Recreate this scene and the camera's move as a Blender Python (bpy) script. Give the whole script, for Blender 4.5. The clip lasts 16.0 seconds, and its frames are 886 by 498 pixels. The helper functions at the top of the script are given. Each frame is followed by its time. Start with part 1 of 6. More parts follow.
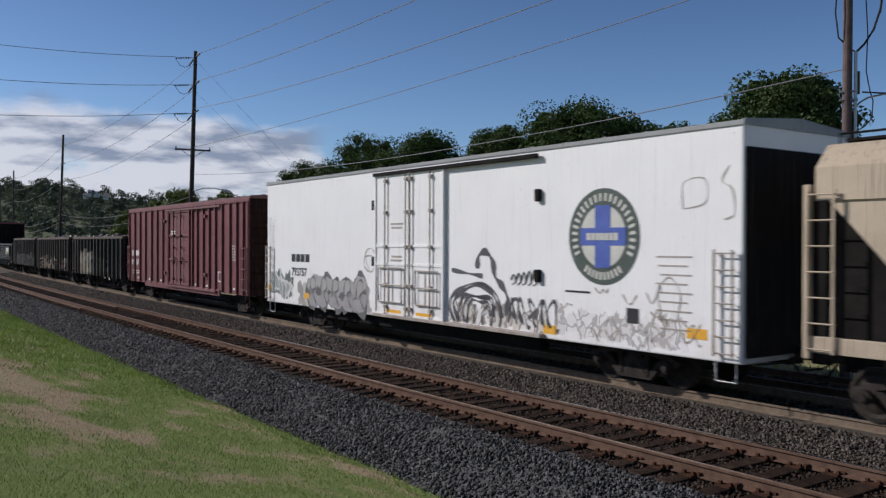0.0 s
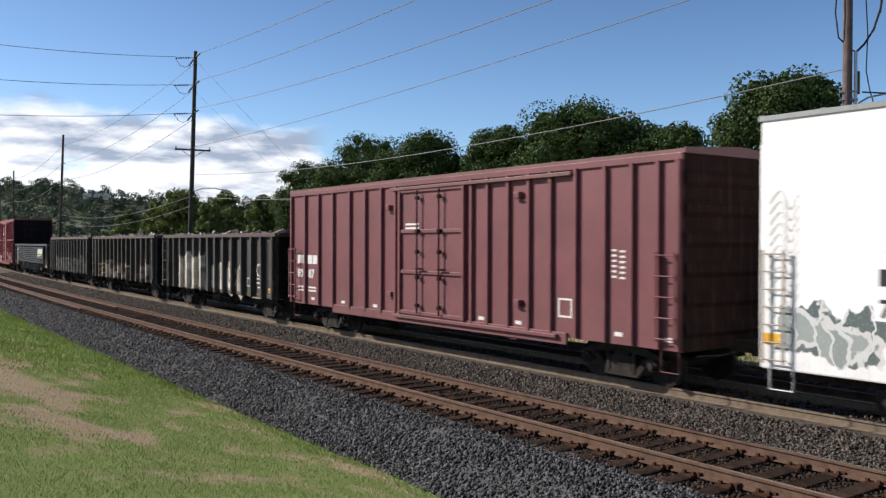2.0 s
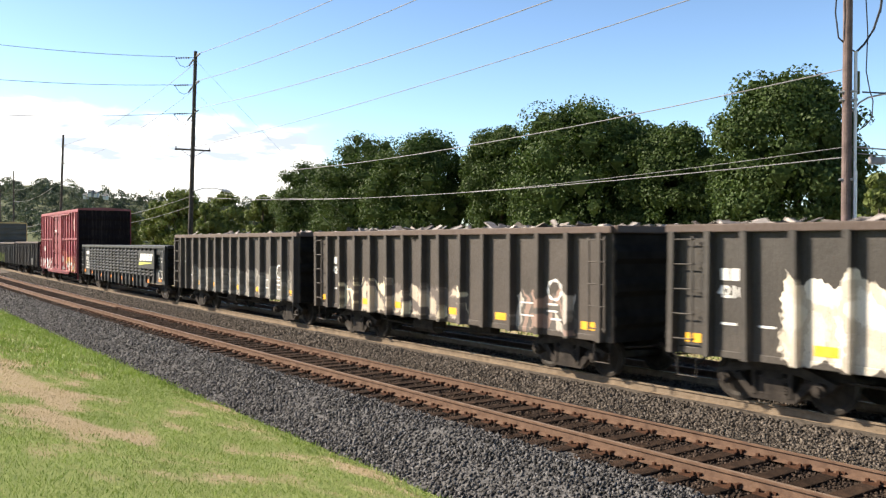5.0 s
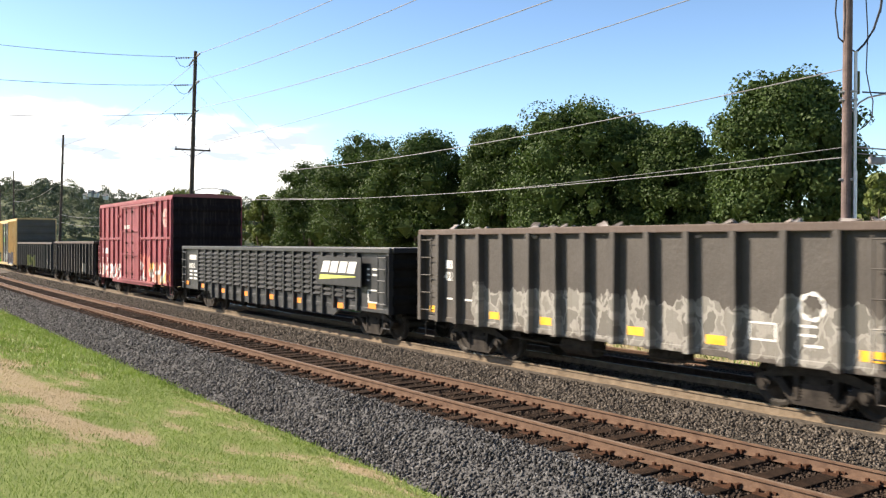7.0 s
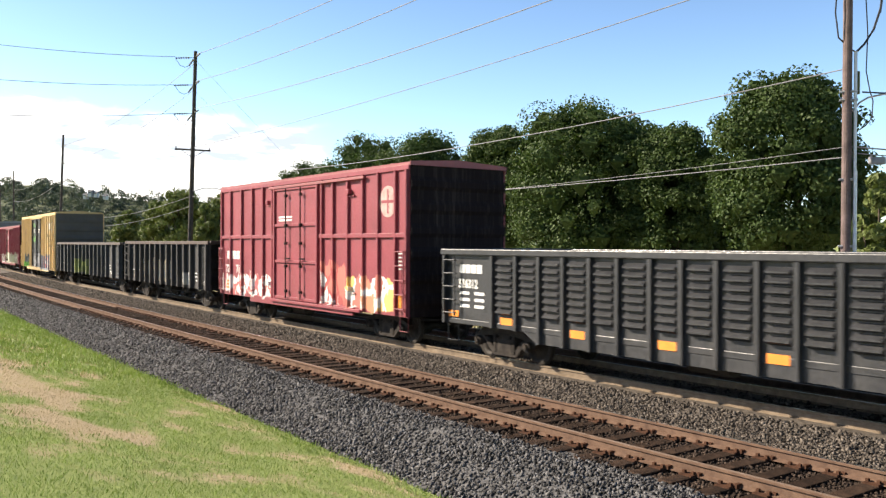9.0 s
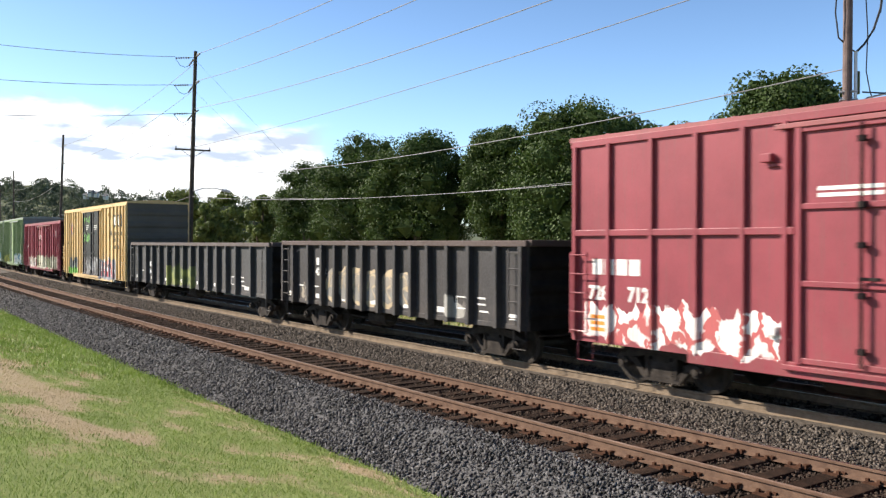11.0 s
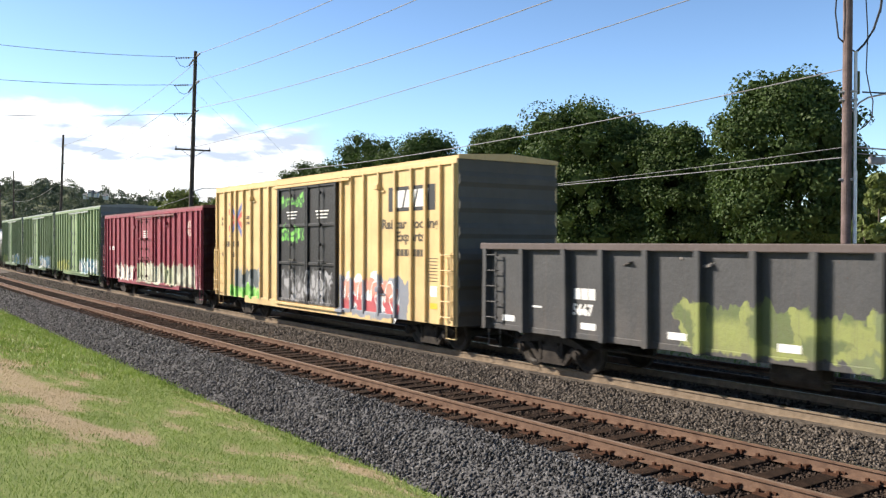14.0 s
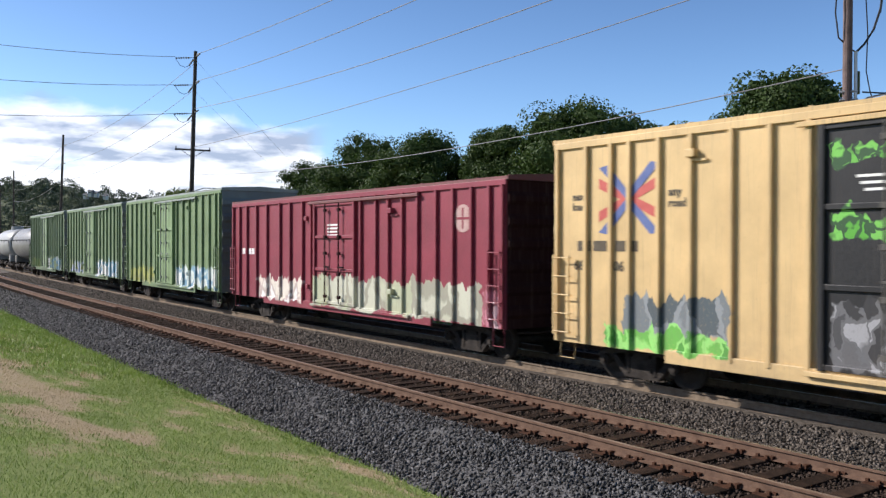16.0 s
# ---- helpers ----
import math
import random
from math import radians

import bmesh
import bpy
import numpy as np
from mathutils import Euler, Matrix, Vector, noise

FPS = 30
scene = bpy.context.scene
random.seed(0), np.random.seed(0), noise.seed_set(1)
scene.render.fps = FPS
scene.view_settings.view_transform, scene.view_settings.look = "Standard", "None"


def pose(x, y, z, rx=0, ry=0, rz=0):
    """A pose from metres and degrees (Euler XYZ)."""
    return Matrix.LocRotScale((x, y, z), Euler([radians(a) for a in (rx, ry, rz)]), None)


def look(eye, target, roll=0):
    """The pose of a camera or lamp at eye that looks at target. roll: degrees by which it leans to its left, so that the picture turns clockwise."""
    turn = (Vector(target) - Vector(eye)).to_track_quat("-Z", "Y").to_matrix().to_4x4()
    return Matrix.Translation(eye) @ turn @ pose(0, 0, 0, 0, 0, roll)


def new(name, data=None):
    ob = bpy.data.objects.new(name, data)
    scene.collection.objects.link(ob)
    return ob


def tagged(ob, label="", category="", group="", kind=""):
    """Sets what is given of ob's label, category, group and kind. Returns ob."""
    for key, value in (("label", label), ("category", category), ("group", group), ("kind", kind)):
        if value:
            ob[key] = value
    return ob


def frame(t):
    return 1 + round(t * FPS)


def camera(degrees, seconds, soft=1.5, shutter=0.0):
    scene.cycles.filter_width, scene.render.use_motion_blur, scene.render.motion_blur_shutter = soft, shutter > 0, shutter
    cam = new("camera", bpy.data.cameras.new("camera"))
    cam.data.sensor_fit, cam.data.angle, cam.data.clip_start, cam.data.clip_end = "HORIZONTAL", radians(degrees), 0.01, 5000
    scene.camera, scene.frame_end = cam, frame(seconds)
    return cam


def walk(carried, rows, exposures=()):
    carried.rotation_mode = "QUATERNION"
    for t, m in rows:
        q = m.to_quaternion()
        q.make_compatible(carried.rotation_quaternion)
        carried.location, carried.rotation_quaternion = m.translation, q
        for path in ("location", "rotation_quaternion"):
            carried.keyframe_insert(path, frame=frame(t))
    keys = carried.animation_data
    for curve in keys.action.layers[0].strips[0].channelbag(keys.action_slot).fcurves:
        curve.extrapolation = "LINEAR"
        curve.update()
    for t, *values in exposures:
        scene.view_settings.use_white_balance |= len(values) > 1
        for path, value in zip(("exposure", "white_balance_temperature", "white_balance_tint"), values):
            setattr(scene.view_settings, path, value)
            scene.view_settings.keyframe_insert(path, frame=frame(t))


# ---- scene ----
# One freight train rolls past a camera that stands still on a grass bank.
# x: along the tracks, the way the train goes; y: away from the camera; z: up, 0 at the near rail's top.
BEND = 0.000604          # the tracks' curvature, 1/m
SPEED = 9.512            # the train's speed, m/s
EYE = (0.0, 0.0, 2.735)
YAW, PITCH = radians(35.965), radians(-0.353)
AHEAD = Vector((-math.cos(YAW) * math.cos(PITCH), math.sin(YAW) * math.cos(PITCH), math.sin(PITCH)))
RIGHT = Vector((math.sin(YAW), math.cos(YAW), 0))

# the clip's camera opens up once the white car has gone, and closes down again for the yellow one
EXPOSURE = [(0, -0.50, 6150, 15), (0.5, -0.60, 6100, 15), (1.0, -0.62, 6100, 15), (1.5, -0.32, 6250, 14), (2.0, 0.20, 6500, 12), (2.5, 0.72, 6900, 11), (3.0, 0.92, 7000, 11), (3.5, 1.03, 7300, 11),
            (6, 1.2, 7450, 11), (9, 1.23, 7450, 11), (10.3, 1.0, 7000, 11), (11.3, 0.95, 6900, 11), (12.3, 1.2, 7450, 11), (13, 1.23, 7450, 11), (13.6, 1.15, 7300, 11), (14.3, 0.81, 6700, 11), (15, 0.52, 6400, 12), (16, 0.46, 6300, 13)]
cam = camera(54.23, 16.0, soft=1.3, shutter=0.25)
here = look(EYE, Vector(EYE) + AHEAD * 10, 0.168)
walk(cam, [(0, here), (16, here)], EXPOSURE)

# ---- light ----
SUN_UP = radians(31)
sun_way = Vector((-0.766, -0.643, 0)).normalized() * math.cos(SUN_UP) + Vector((0, 0, math.sin(SUN_UP)))
sun = new("sun", bpy.data.lights.new("sun", "SUN"))
sun.data.energy, sun.data.angle, sun.data.color = 5.0, radians(0.53), (1.0, 0.94, 0.86)
sun.matrix_world = look(sun_way * 100, (0, 0, 0))

world = bpy.data.worlds.new("sky")
scene.world = world
world.use_nodes = True


def build_sky():
    nt = world.node_tree
    n, l = nt.nodes, nt.links
    n.clear()
    out = n.new("ShaderNodeOutputWorld")
    bg = n.new("ShaderNodeBackground")
    sky = n.new("ShaderNodeTexSky")
    sky.sky_type, sky.sun_disc = "NISHITA", False
    sky.sun_elevation = SUN_UP
    sky.sun_rotation = math.atan2(sun_way.x, sun_way.y)
    sky.air_density, sky.dust_density, sky.ozone_density = 1.0, 0.5, 3.0
    tc = n.new("ShaderNodeTexCoord")
    sep = n.new("ShaderNodeSeparateXYZ")
    l.new(tc.outputs["Generated"], sep.inputs[0])

    def m(op, a, b=None, c=None):
        x = n.new("ShaderNodeMath")
        x.operation = op
        for i, v in enumerate((a, b, c)):
            if v is None:
                continue
            if isinstance(v, (int, float)):
                x.inputs[i].default_value = v
            else:
                l.new(v, x.inputs[i])
        return x.outputs[0]

    def ramp(v, a, b, to0=0.0, to1=1.0):
        x = n.new("ShaderNodeMapRange")
        x.interpolation_type = "SMOOTHSTEP"
        l.new(v, x.inputs[0])
        for i, k in enumerate((a, b, to0, to1)):
            x.inputs[i + 1].default_value = k
        return x.outputs[0]
    up = sep.outputs[2]
    # bearing along the cloud bank: the component across the way in which the clouds lie
    side = m("ADD", m("MULTIPLY", sep.outputs[0], RIGHT.x), m("MULTIPLY", sep.outputs[1], RIGHT.y))
    mp = n.new("ShaderNodeMapping")
    mp.inputs["Scale"].default_value = (5, 5, 9)
    l.new(tc.outputs["Generated"], mp.inputs[0])
    big = n.new("ShaderNodeTexNoise")
    big.inputs["Scale"].default_value, big.inputs["Detail"].default_value = 1.5, 8
    big.inputs["Roughness"].default_value = 0.55
    l.new(mp.outputs[0], big.inputs["Vector"])
    # cumulus bank low down on one side of the sky, fading out upwards and sideways
    top = ramp(side, -0.42, -0.16, 0.150, 0.138)
    edge = m("SUBTRACT", m("ADD", top, m("MULTIPLY", m("SUBTRACT", big.outputs["Fac"], 0.5), 0.11)), up)
    body = ramp(edge, -0.004, 0.03)
    holes = ramp(big.outputs["Fac"], 0.22, 0.40)
    cloud = m("MULTIPLY", m("MULTIPLY", body, holes), ramp(m("ADD", side, m("MULTIPLY", m("SUBTRACT", big.outputs["Fac"], 0.5), 0.12)), -0.12, -0.155))
    cloud = m("MULTIPLY", cloud, 0.9)
    fine = n.new("ShaderNodeTexNoise")
    fine.inputs["Scale"].default_value, fine.inputs["Detail"].default_value = 2.9, 9
    mp2 = n.new("ShaderNodeMapping")
    mp2.inputs["Scale"].default_value = (4, 4, 16)
    mp2.inputs["Location"].default_value = (3, 1, 0.35)
    l.new(tc.outputs["Generated"], mp2.inputs[0])
    l.new(mp2.outputs[0], fine.inputs["Vector"])
    shade = n.new("ShaderNodeValToRGB")
    shade.color_ramp.elements[0].position, shade.color_ramp.elements[0].color = 0.40, (5.0, 5.8, 7.4, 1)
    shade.color_ramp.elements[1].position, shade.color_ramp.elements[1].color = 0.55, (13.6, 13.8, 14.2, 1)
    l.new(fine.outputs["Fac"], shade.inputs[0])
    blue = n.new("ShaderNodeMixRGB")
    blue.blend_type = "MULTIPLY"
    blue.inputs[0].default_value, blue.inputs[2].default_value = 1.0, (0.84, 1.0, 1.2, 1)
    l.new(sky.outputs[0], blue.inputs[1])
    haze = n.new("ShaderNodeVectorMath")
    haze.operation = "SCALE"
    l.new(blue.outputs[0], haze.inputs[0])
    l.new(m("MULTIPLY", ramp(up, 0.0, 0.34, 1.80, 1.22), ramp(up, 0.28, 0.75, 1.0, 0.34)), haze.inputs["Scale"])
    mix = n.new("ShaderNodeMixRGB")
    l.new(cloud, mix.inputs[0])
    l.new(haze.outputs[0], mix.inputs[1])
    l.new(shade.outputs[0], mix.inputs[2])
    l.new(mix.outputs[0], bg.inputs[0])
    bg.inputs[1].default_value = 0.068
    l.new(bg.outputs[0], out.inputs[0])


build_sky()


# ---- materials ----
def mat_new(name):
    mt = bpy.data.materials.new(name)
    mt.use_nodes = True
    nt = mt.node_tree
    return mt, nt, nt.nodes["Principled BSDF"]


class Net:
    """Short names for the nodes of one material."""

    def __init__(self, nt, root=None):
        self.n, self.l = nt.nodes, nt.links
        tc = self.n.new("ShaderNodeTexCoord")
        if root:
            tc.object = root
        self.pos = tc.outputs["Object"]

    def put(self, v, socket):
        if hasattr(v, "links"):
            self.l.new(v, socket)
        else:
            socket.default_value = v

    def math(self, op, a, b=0.0):
        x = self.n.new("ShaderNodeMath")
        x.operation = op
        self.put(a, x.inputs[0])
        self.put(b, x.inputs[1])
        return x.outputs[0]

    def split(self, v):
        x = self.n.new("ShaderNodeSeparateXYZ")
        self.l.new(v, x.inputs[0])
        return x.outputs

    def scaled(self, v, scale, loc=(0, 0, 0)):
        x = self.n.new("ShaderNodeMapping")
        self.l.new(v, x.inputs[0])
        x.inputs["Scale"].default_value, x.inputs["Location"].default_value = scale, loc
        return x.outputs[0]

    def noise(self, v, scale, detail=4, rough=0.6, colour=False):
        x = self.n.new("ShaderNodeTexNoise")
        self.l.new(v, x.inputs["Vector"])
        x.inputs["Scale"].default_value, x.inputs["Detail"].default_value, x.inputs["Roughness"].default_value = scale, detail, rough
        return x.outputs["Color" if colour else "Fac"]

    def ramp(self, v, a, b, lo=0.0, hi=1.0):
        x = self.n.new("ShaderNodeMapRange")
        self.put(v, x.inputs[0])
        for i, k in enumerate((a, b, lo, hi)):
            x.inputs[i + 1].default_value = k
        return x.outputs[0]

    def mix(self, f, a, b, mode="MIX"):
        x = self.n.new("ShaderNodeMixRGB")
        x.blend_type = mode
        self.put(f, x.inputs[0])
        for i, c in ((1, a), (2, b)):
            self.put(c if hasattr(c, "links") else (*c[:3], 1), x.inputs[i])
        return x.outputs[0]

    def bump(self, h, strength, dist, bsdf):
        x = self.n.new("ShaderNodeBump")
        x.inputs["Strength"].default_value, x.inputs["Distance"].default_value = strength, dist
        self.l.new(h, x.inputs["Height"])
        self.l.new(x.outputs[0], bsdf.inputs["Normal"])


def plain(name, c1, c2, rough=0.7, metal=0.0, scale=3.0, fine=40.0, bump=0.3, dist=0.01, island=0.0, piece=0.0, gloss=0.35):
    """A surface of two mottled colours with fine grain."""
    mt, nt, b = mat_new(name)
    w = Net(nt)
    big, small = w.noise(w.pos, scale), w.noise(w.pos, fine, 3)
    f = w.ramp(w.math("ADD", w.math("MULTIPLY", big, 0.65), w.math("MULTIPLY", small, 0.35)), 0.35, 0.65)
    col = w.mix(f, c1, c2)
    if island:
        g = w.n.new("ShaderNodeNewGeometry")
        col = w.mix(1.0, col, w.mix(g.outputs["Random Per Island"], (1 - island,) * 3, (1 + island,) * 3), "MULTIPLY")
    if piece:
        o = w.n.new("ShaderNodeObjectInfo")
        col = w.mix(1.0, col, w.mix(o.outputs["Random"], (1 - piece,) * 3, (1 + piece,) * 3), "MULTIPLY")
    w.l.new(col, b.inputs["Base Color"])
    b.inputs["Metallic"].default_value = metal
    b.inputs["Specular IOR Level"].default_value = gloss
    w.l.new(w.ramp(small, 0.3, 0.7, max(rough - 0.12, 0.05), min(rough + 0.12, 1)), b.inputs["Roughness"])
    if bump:
        w.bump(small, bump, dist, b)
    return mt


def paint(name, colour, root, rough=0.45, dirt=(0.16, 0.12, 0.09), amount=0.5, tags=(), streak=0.5, vary=0.15, gloss=0.3, dent=0.03):
    """Weathered car paint in the car's own space: fading, rust streaks, road dirt and sprayed tags.
    tags: (x0, x1, z0, z1, fill, second fill, outline, scale, seed)."""
    mt, nt, b = mat_new(name)
    w = Net(nt, root)
    x, y, z = w.split(w.pos)[:3]
    big, small = w.noise(w.pos, 0.9, 5), w.noise(w.pos, 18, 4)
    col = w.mix(w.ramp(big, 0.3, 0.7), [c * (1 - vary) for c in colour], [min(c * (1 + vary), 0.9) for c in colour])
    for x0, x1, z0, z1, fill, second, line, scale, seed in tags:
        warp = w.noise(w.scaled(w.pos, (1, 0, 1), (seed, 0, seed)), 1.6, 3, colour=True)
        off = w.n.new("ShaderNodeVectorMath")
        off.operation = "MULTIPLY_ADD"
        w.l.new(warp, off.inputs[0])
        off.inputs[1].default_value = (0.8, 0, 0.7)
        curl = w.n.new("ShaderNodeVectorMath")
        curl.operation = "MULTIPLY_ADD"
        w.l.new(w.noise(w.scaled(w.pos, (1, 0, 1), (seed * 2, 0, seed)), 5.5, 2, colour=True), curl.inputs[0])
        curl.inputs[1].default_value = (0.14, 0, 0.14)
        w.l.new(w.scaled(w.pos, (1, 0, 1), (-0.47, 0, -0.42)), curl.inputs[2])
        w.l.new(curl.outputs[0], off.inputs[2])
        px, _, pz = w.split(off.outputs[0])[:3]
        inside = w.math("MULTIPLY", w.ramp(px, x0, x0 + 0.05), w.ramp(px, x1, x1 - 0.05))
        inside = w.math("MULTIPLY", inside, w.ramp(pz, z0, z0 + 0.04))
        lump = w.noise(w.scaled(w.pos, (1, 0, 0), (seed * 3, 0, 0)), 2.6, 2)
        height = w.math("ADD", w.math("MULTIPLY", w.math("SUBTRACT", lump, 0.5), 0.8), z1)
        inside = w.math("MULTIPLY", inside, w.ramp(w.math("SUBTRACT", height, pz), 0, 0.04))
        vo = w.n.new("ShaderNodeTexVoronoi")
        vo.voronoi_dimensions, vo.feature = "3D", "DISTANCE_TO_EDGE"
        vo.inputs["Scale"].default_value = scale
        at = w.scaled(off.outputs[0], (1.25, 1, 0.75), (seed, 0, seed))
        w.l.new(at, vo.inputs["Vector"])
        cells = w.n.new("ShaderNodeTexVoronoi")
        cells.inputs["Scale"].default_value = scale
        w.l.new(at, cells.inputs["Vector"])
        pick = w.ramp(w.split(cells.outputs["Color"])[0], 0.45, 0.55)
        paintc = w.mix(pick, fill, second)
        paintc = w.mix(w.ramp(vo.outputs["Distance"], 0.10, 0.055), paintc, line)
        col = w.mix(w.math("MULTIPLY", inside, w.ramp(small, 0.2, 0.45, 0.75, 1.0)), col, paintc)
    runs = w.noise(w.scaled(w.pos, (7, 7, 0.35)), 1.3, 5, 0.7)
    col = w.mix(w.math("MULTIPLY", w.ramp(runs, 0.52, 0.75), streak), col, [c * 0.45 + 0.03 for c in dirt])
    dust = w.math("MULTIPLY", w.ramp(z, 1.9, 0.7), w.ramp(w.noise(w.pos, 3.0, 5), 0.35, 0.75))
    col = w.mix(w.math("MULTIPLY", dust, amount), col, dirt)
    specks = w.ramp(w.noise(w.pos, 9, 6, 0.75), 0.62, 0.7)
    col = w.mix(w.math("MULTIPLY", specks, amount * 0.7), col, (0.10, 0.05, 0.03))
    w.l.new(col, b.inputs["Base Color"])
    b.inputs["Specular IOR Level"].default_value = gloss
    w.l.new(w.ramp(small, 0.3, 0.7, rough - 0.1, rough + 0.2), b.inputs["Roughness"])
    w.bump(w.math("ADD", w.math("MULTIPLY", big, 1.0), w.math("MULTIPLY", small, 0.12)), 0.25 + dent, dent, b)
    return mt


# Truck and wheel steel is darkened: shade under the cars put into colour
STEEL = plain("dusty_shaded_truck_steel", (0.014, 0.012, 0.011), (0.060, 0.050, 0.042), 0.8, 0.0, 4, 30, gloss=0.12)
# Grime plus painted-in shade for end walls, end webs and underframes
DARK = plain("grime_and_shade_black_steel", (0.008, 0.0075, 0.007), (0.022, 0.020, 0.018), 0.8, 0.0, 3, 30, gloss=0.08)
TREAD = plain("worn_shaded_wheel_steel", (0.016, 0.014, 0.012), (0.055, 0.046, 0.038), 0.65, 0.1, 5, 60, gloss=0.15)
RUST_RAIL = plain("rust_brown_rail_side", (0.088, 0.053, 0.038), (0.170, 0.106, 0.074), 0.85, 0, 6, 70, gloss=0.1)
TAN_RAIL = plain("dust_tan_rail_side", (0.13, 0.098, 0.070), (0.23, 0.178, 0.128), 0.9, 0, 6, 70, gloss=0.1)
DIRT = plain("cinder_dirt", (0.040, 0.034, 0.029), (0.125, 0.105, 0.088), 0.95, 0, 1.2, 20, 0.8, 0.03, gloss=0.05)
RAIL_TOP = plain("polished_rail_head", (0.45, 0.44, 0.43), (0.62, 0.61, 0.60), 0.28, 1.0, 2, 60, 0.05)
RAIL_DULL = plain("dull_rail_head", (0.17, 0.11, 0.075), (0.32, 0.24, 0.19), 0.5, 0.3, 2, 60, 0.05)
TIE = plain("creosoted_timber", (0.014, 0.010, 0.008), (0.060, 0.037, 0.026), 0.9, 0, 5, 40, 0.8, 0.02, piece=0.35, gloss=0.08)
PLATE = plain("rusty_tie_plate", (0.035, 0.018, 0.012), (0.095, 0.045, 0.027), 0.85, 0, 6, 50, gloss=0.1)
STONE = plain("crushed_grey_basalt", (0.024, 0.024, 0.0245), (0.130, 0.126, 0.127), 0.85, 0, 14, 60, 0.6, 0.01, island=0.8, gloss=0.2)
STONE_RUST = plain("rust_stained_ballast", (0.014, 0.011, 0.010), (0.072, 0.051, 0.039), 0.9, 0, 14, 60, 0.6, 0.01, island=0.8, gloss=0.08)
STONE_BROWN = plain("crushed_brown_ballast", (0.036, 0.030, 0.026), (0.130, 0.110, 0.092), 0.85, 0, 14, 60, 0.6, 0.01, island=0.8, gloss=0.15)
BARK = plain("bark", (0.05, 0.04, 0.03), (0.13, 0.10, 0.075), 0.9, 0, 4, 30, 0.8, 0.03)
POLE_WOOD = plain("weathered_pole_timber", (0.085, 0.06, 0.055), (0.18, 0.13, 0.12), 0.85, 0, 3, 25, 0.6, 0.02)
POLE_DARK = plain("tarred_pole_timber", (0.03, 0.026, 0.024), (0.075, 0.062, 0.055), 0.85, 0, 3, 25, 0.6, 0.02)
GALV = plain("galvanised_steel", (0.42, 0.43, 0.44), (0.58, 0.58, 0.59), 0.45, 0.6, 6, 60, 0.1)
WIRE = plain("aluminium_cable", (0.16, 0.16, 0.17), (0.26, 0.26, 0.27), 0.55, 0.3, 6, 60, 0.1)
CABLE_BLACK = plain("black_cable_sheath", (0.015, 0.015, 0.016), (0.04, 0.04, 0.042), 0.5, 0, 6, 60, 0.1)
PORCELAIN = plain("grey_porcelain", (0.18, 0.18, 0.19), (0.30, 0.30, 0.31), 0.3, 0, 6, 60, 0.05)
WHITE_MARK = plain("white_stencil_paint", (0.62, 0.61, 0.58), (0.80, 0.79, 0.76), 0.6, 0, 5, 50, 0.1)
BLACK_MARK = plain("black_stencil_paint", (0.015, 0.015, 0.017), (0.035, 0.035, 0.037), 0.5, 0, 5, 50, 0.1)
YELLOW_MARK = plain("yellow_reflective_sheet", (0.72, 0.36, 0.03), (0.85, 0.46, 0.06), 0.4, 0, 5, 50, 0.1)
ORANGE_MARK = plain("orange_reflective_sheet", (0.75, 0.22, 0.04), (0.85, 0.30, 0.06), 0.4, 0, 5, 50, 0.1)
SCRAP = plain("scrap_iron", (0.09, 0.07, 0.06), (0.36, 0.33, 0.31), 0.6, 0.3, 3, 20, 0.5, 0.02, island=0.6)


def leaf_mat(name, c1, c2, deep=0.5):
    mt, nt, b = mat_new(name)
    w = Net(nt)
    g = w.n.new("ShaderNodeNewGeometry")
    col = w.mix(g.outputs["Random Per Island"], c1, c2)
    col = w.mix(w.ramp(w.noise(w.pos, 0.5, 3), 0.35, 0.7), col, [c * deep for c in c1])
    w.l.new(col, b.inputs["Base Color"])
    b.inputs["Roughness"].default_value = 0.55
    b.inputs["Specular IOR Level"].default_value = 0.12
    tr = w.n.new("ShaderNodeBsdfTranslucent")
    w.l.new(w.mix(1.0, col, (0.95, 1.1, 0.55), "MULTIPLY"), tr.inputs[0])
    ms = w.n.new("ShaderNodeMixShader")
    ms.inputs[0].default_value = 0.22
    w.l.new(b.outputs[0], ms.inputs[1])
    w.l.new(tr.outputs[0], ms.inputs[2])
    w.l.new(ms.outputs[0], w.n["Material Output"].inputs[0])
    return mt


LEAF = leaf_mat("maple_leaves", (0.046, 0.078, 0.025), (0.086, 0.124, 0.042), 0.70)
LEAF_LIGHT = leaf_mat("pale_green_leaves", (0.10, 0.13, 0.040), (0.17, 0.20, 0.072), 0.8)
# Far leaves are paler and bluer: haze put into their colour
LEAF_HAZED = leaf_mat("hazed_distant_leaves", (0.075, 0.095, 0.080), (0.095, 0.118, 0.092), 0.85)
GRASS_BLADE = leaf_mat("grass_blades", (0.16, 0.225, 0.060), (0.37, 0.45, 0.165), 0.95)
STRAW = leaf_mat("dry_grass_blades", (0.30, 0.235, 0.135), (0.58, 0.48, 0.32), 0.95)


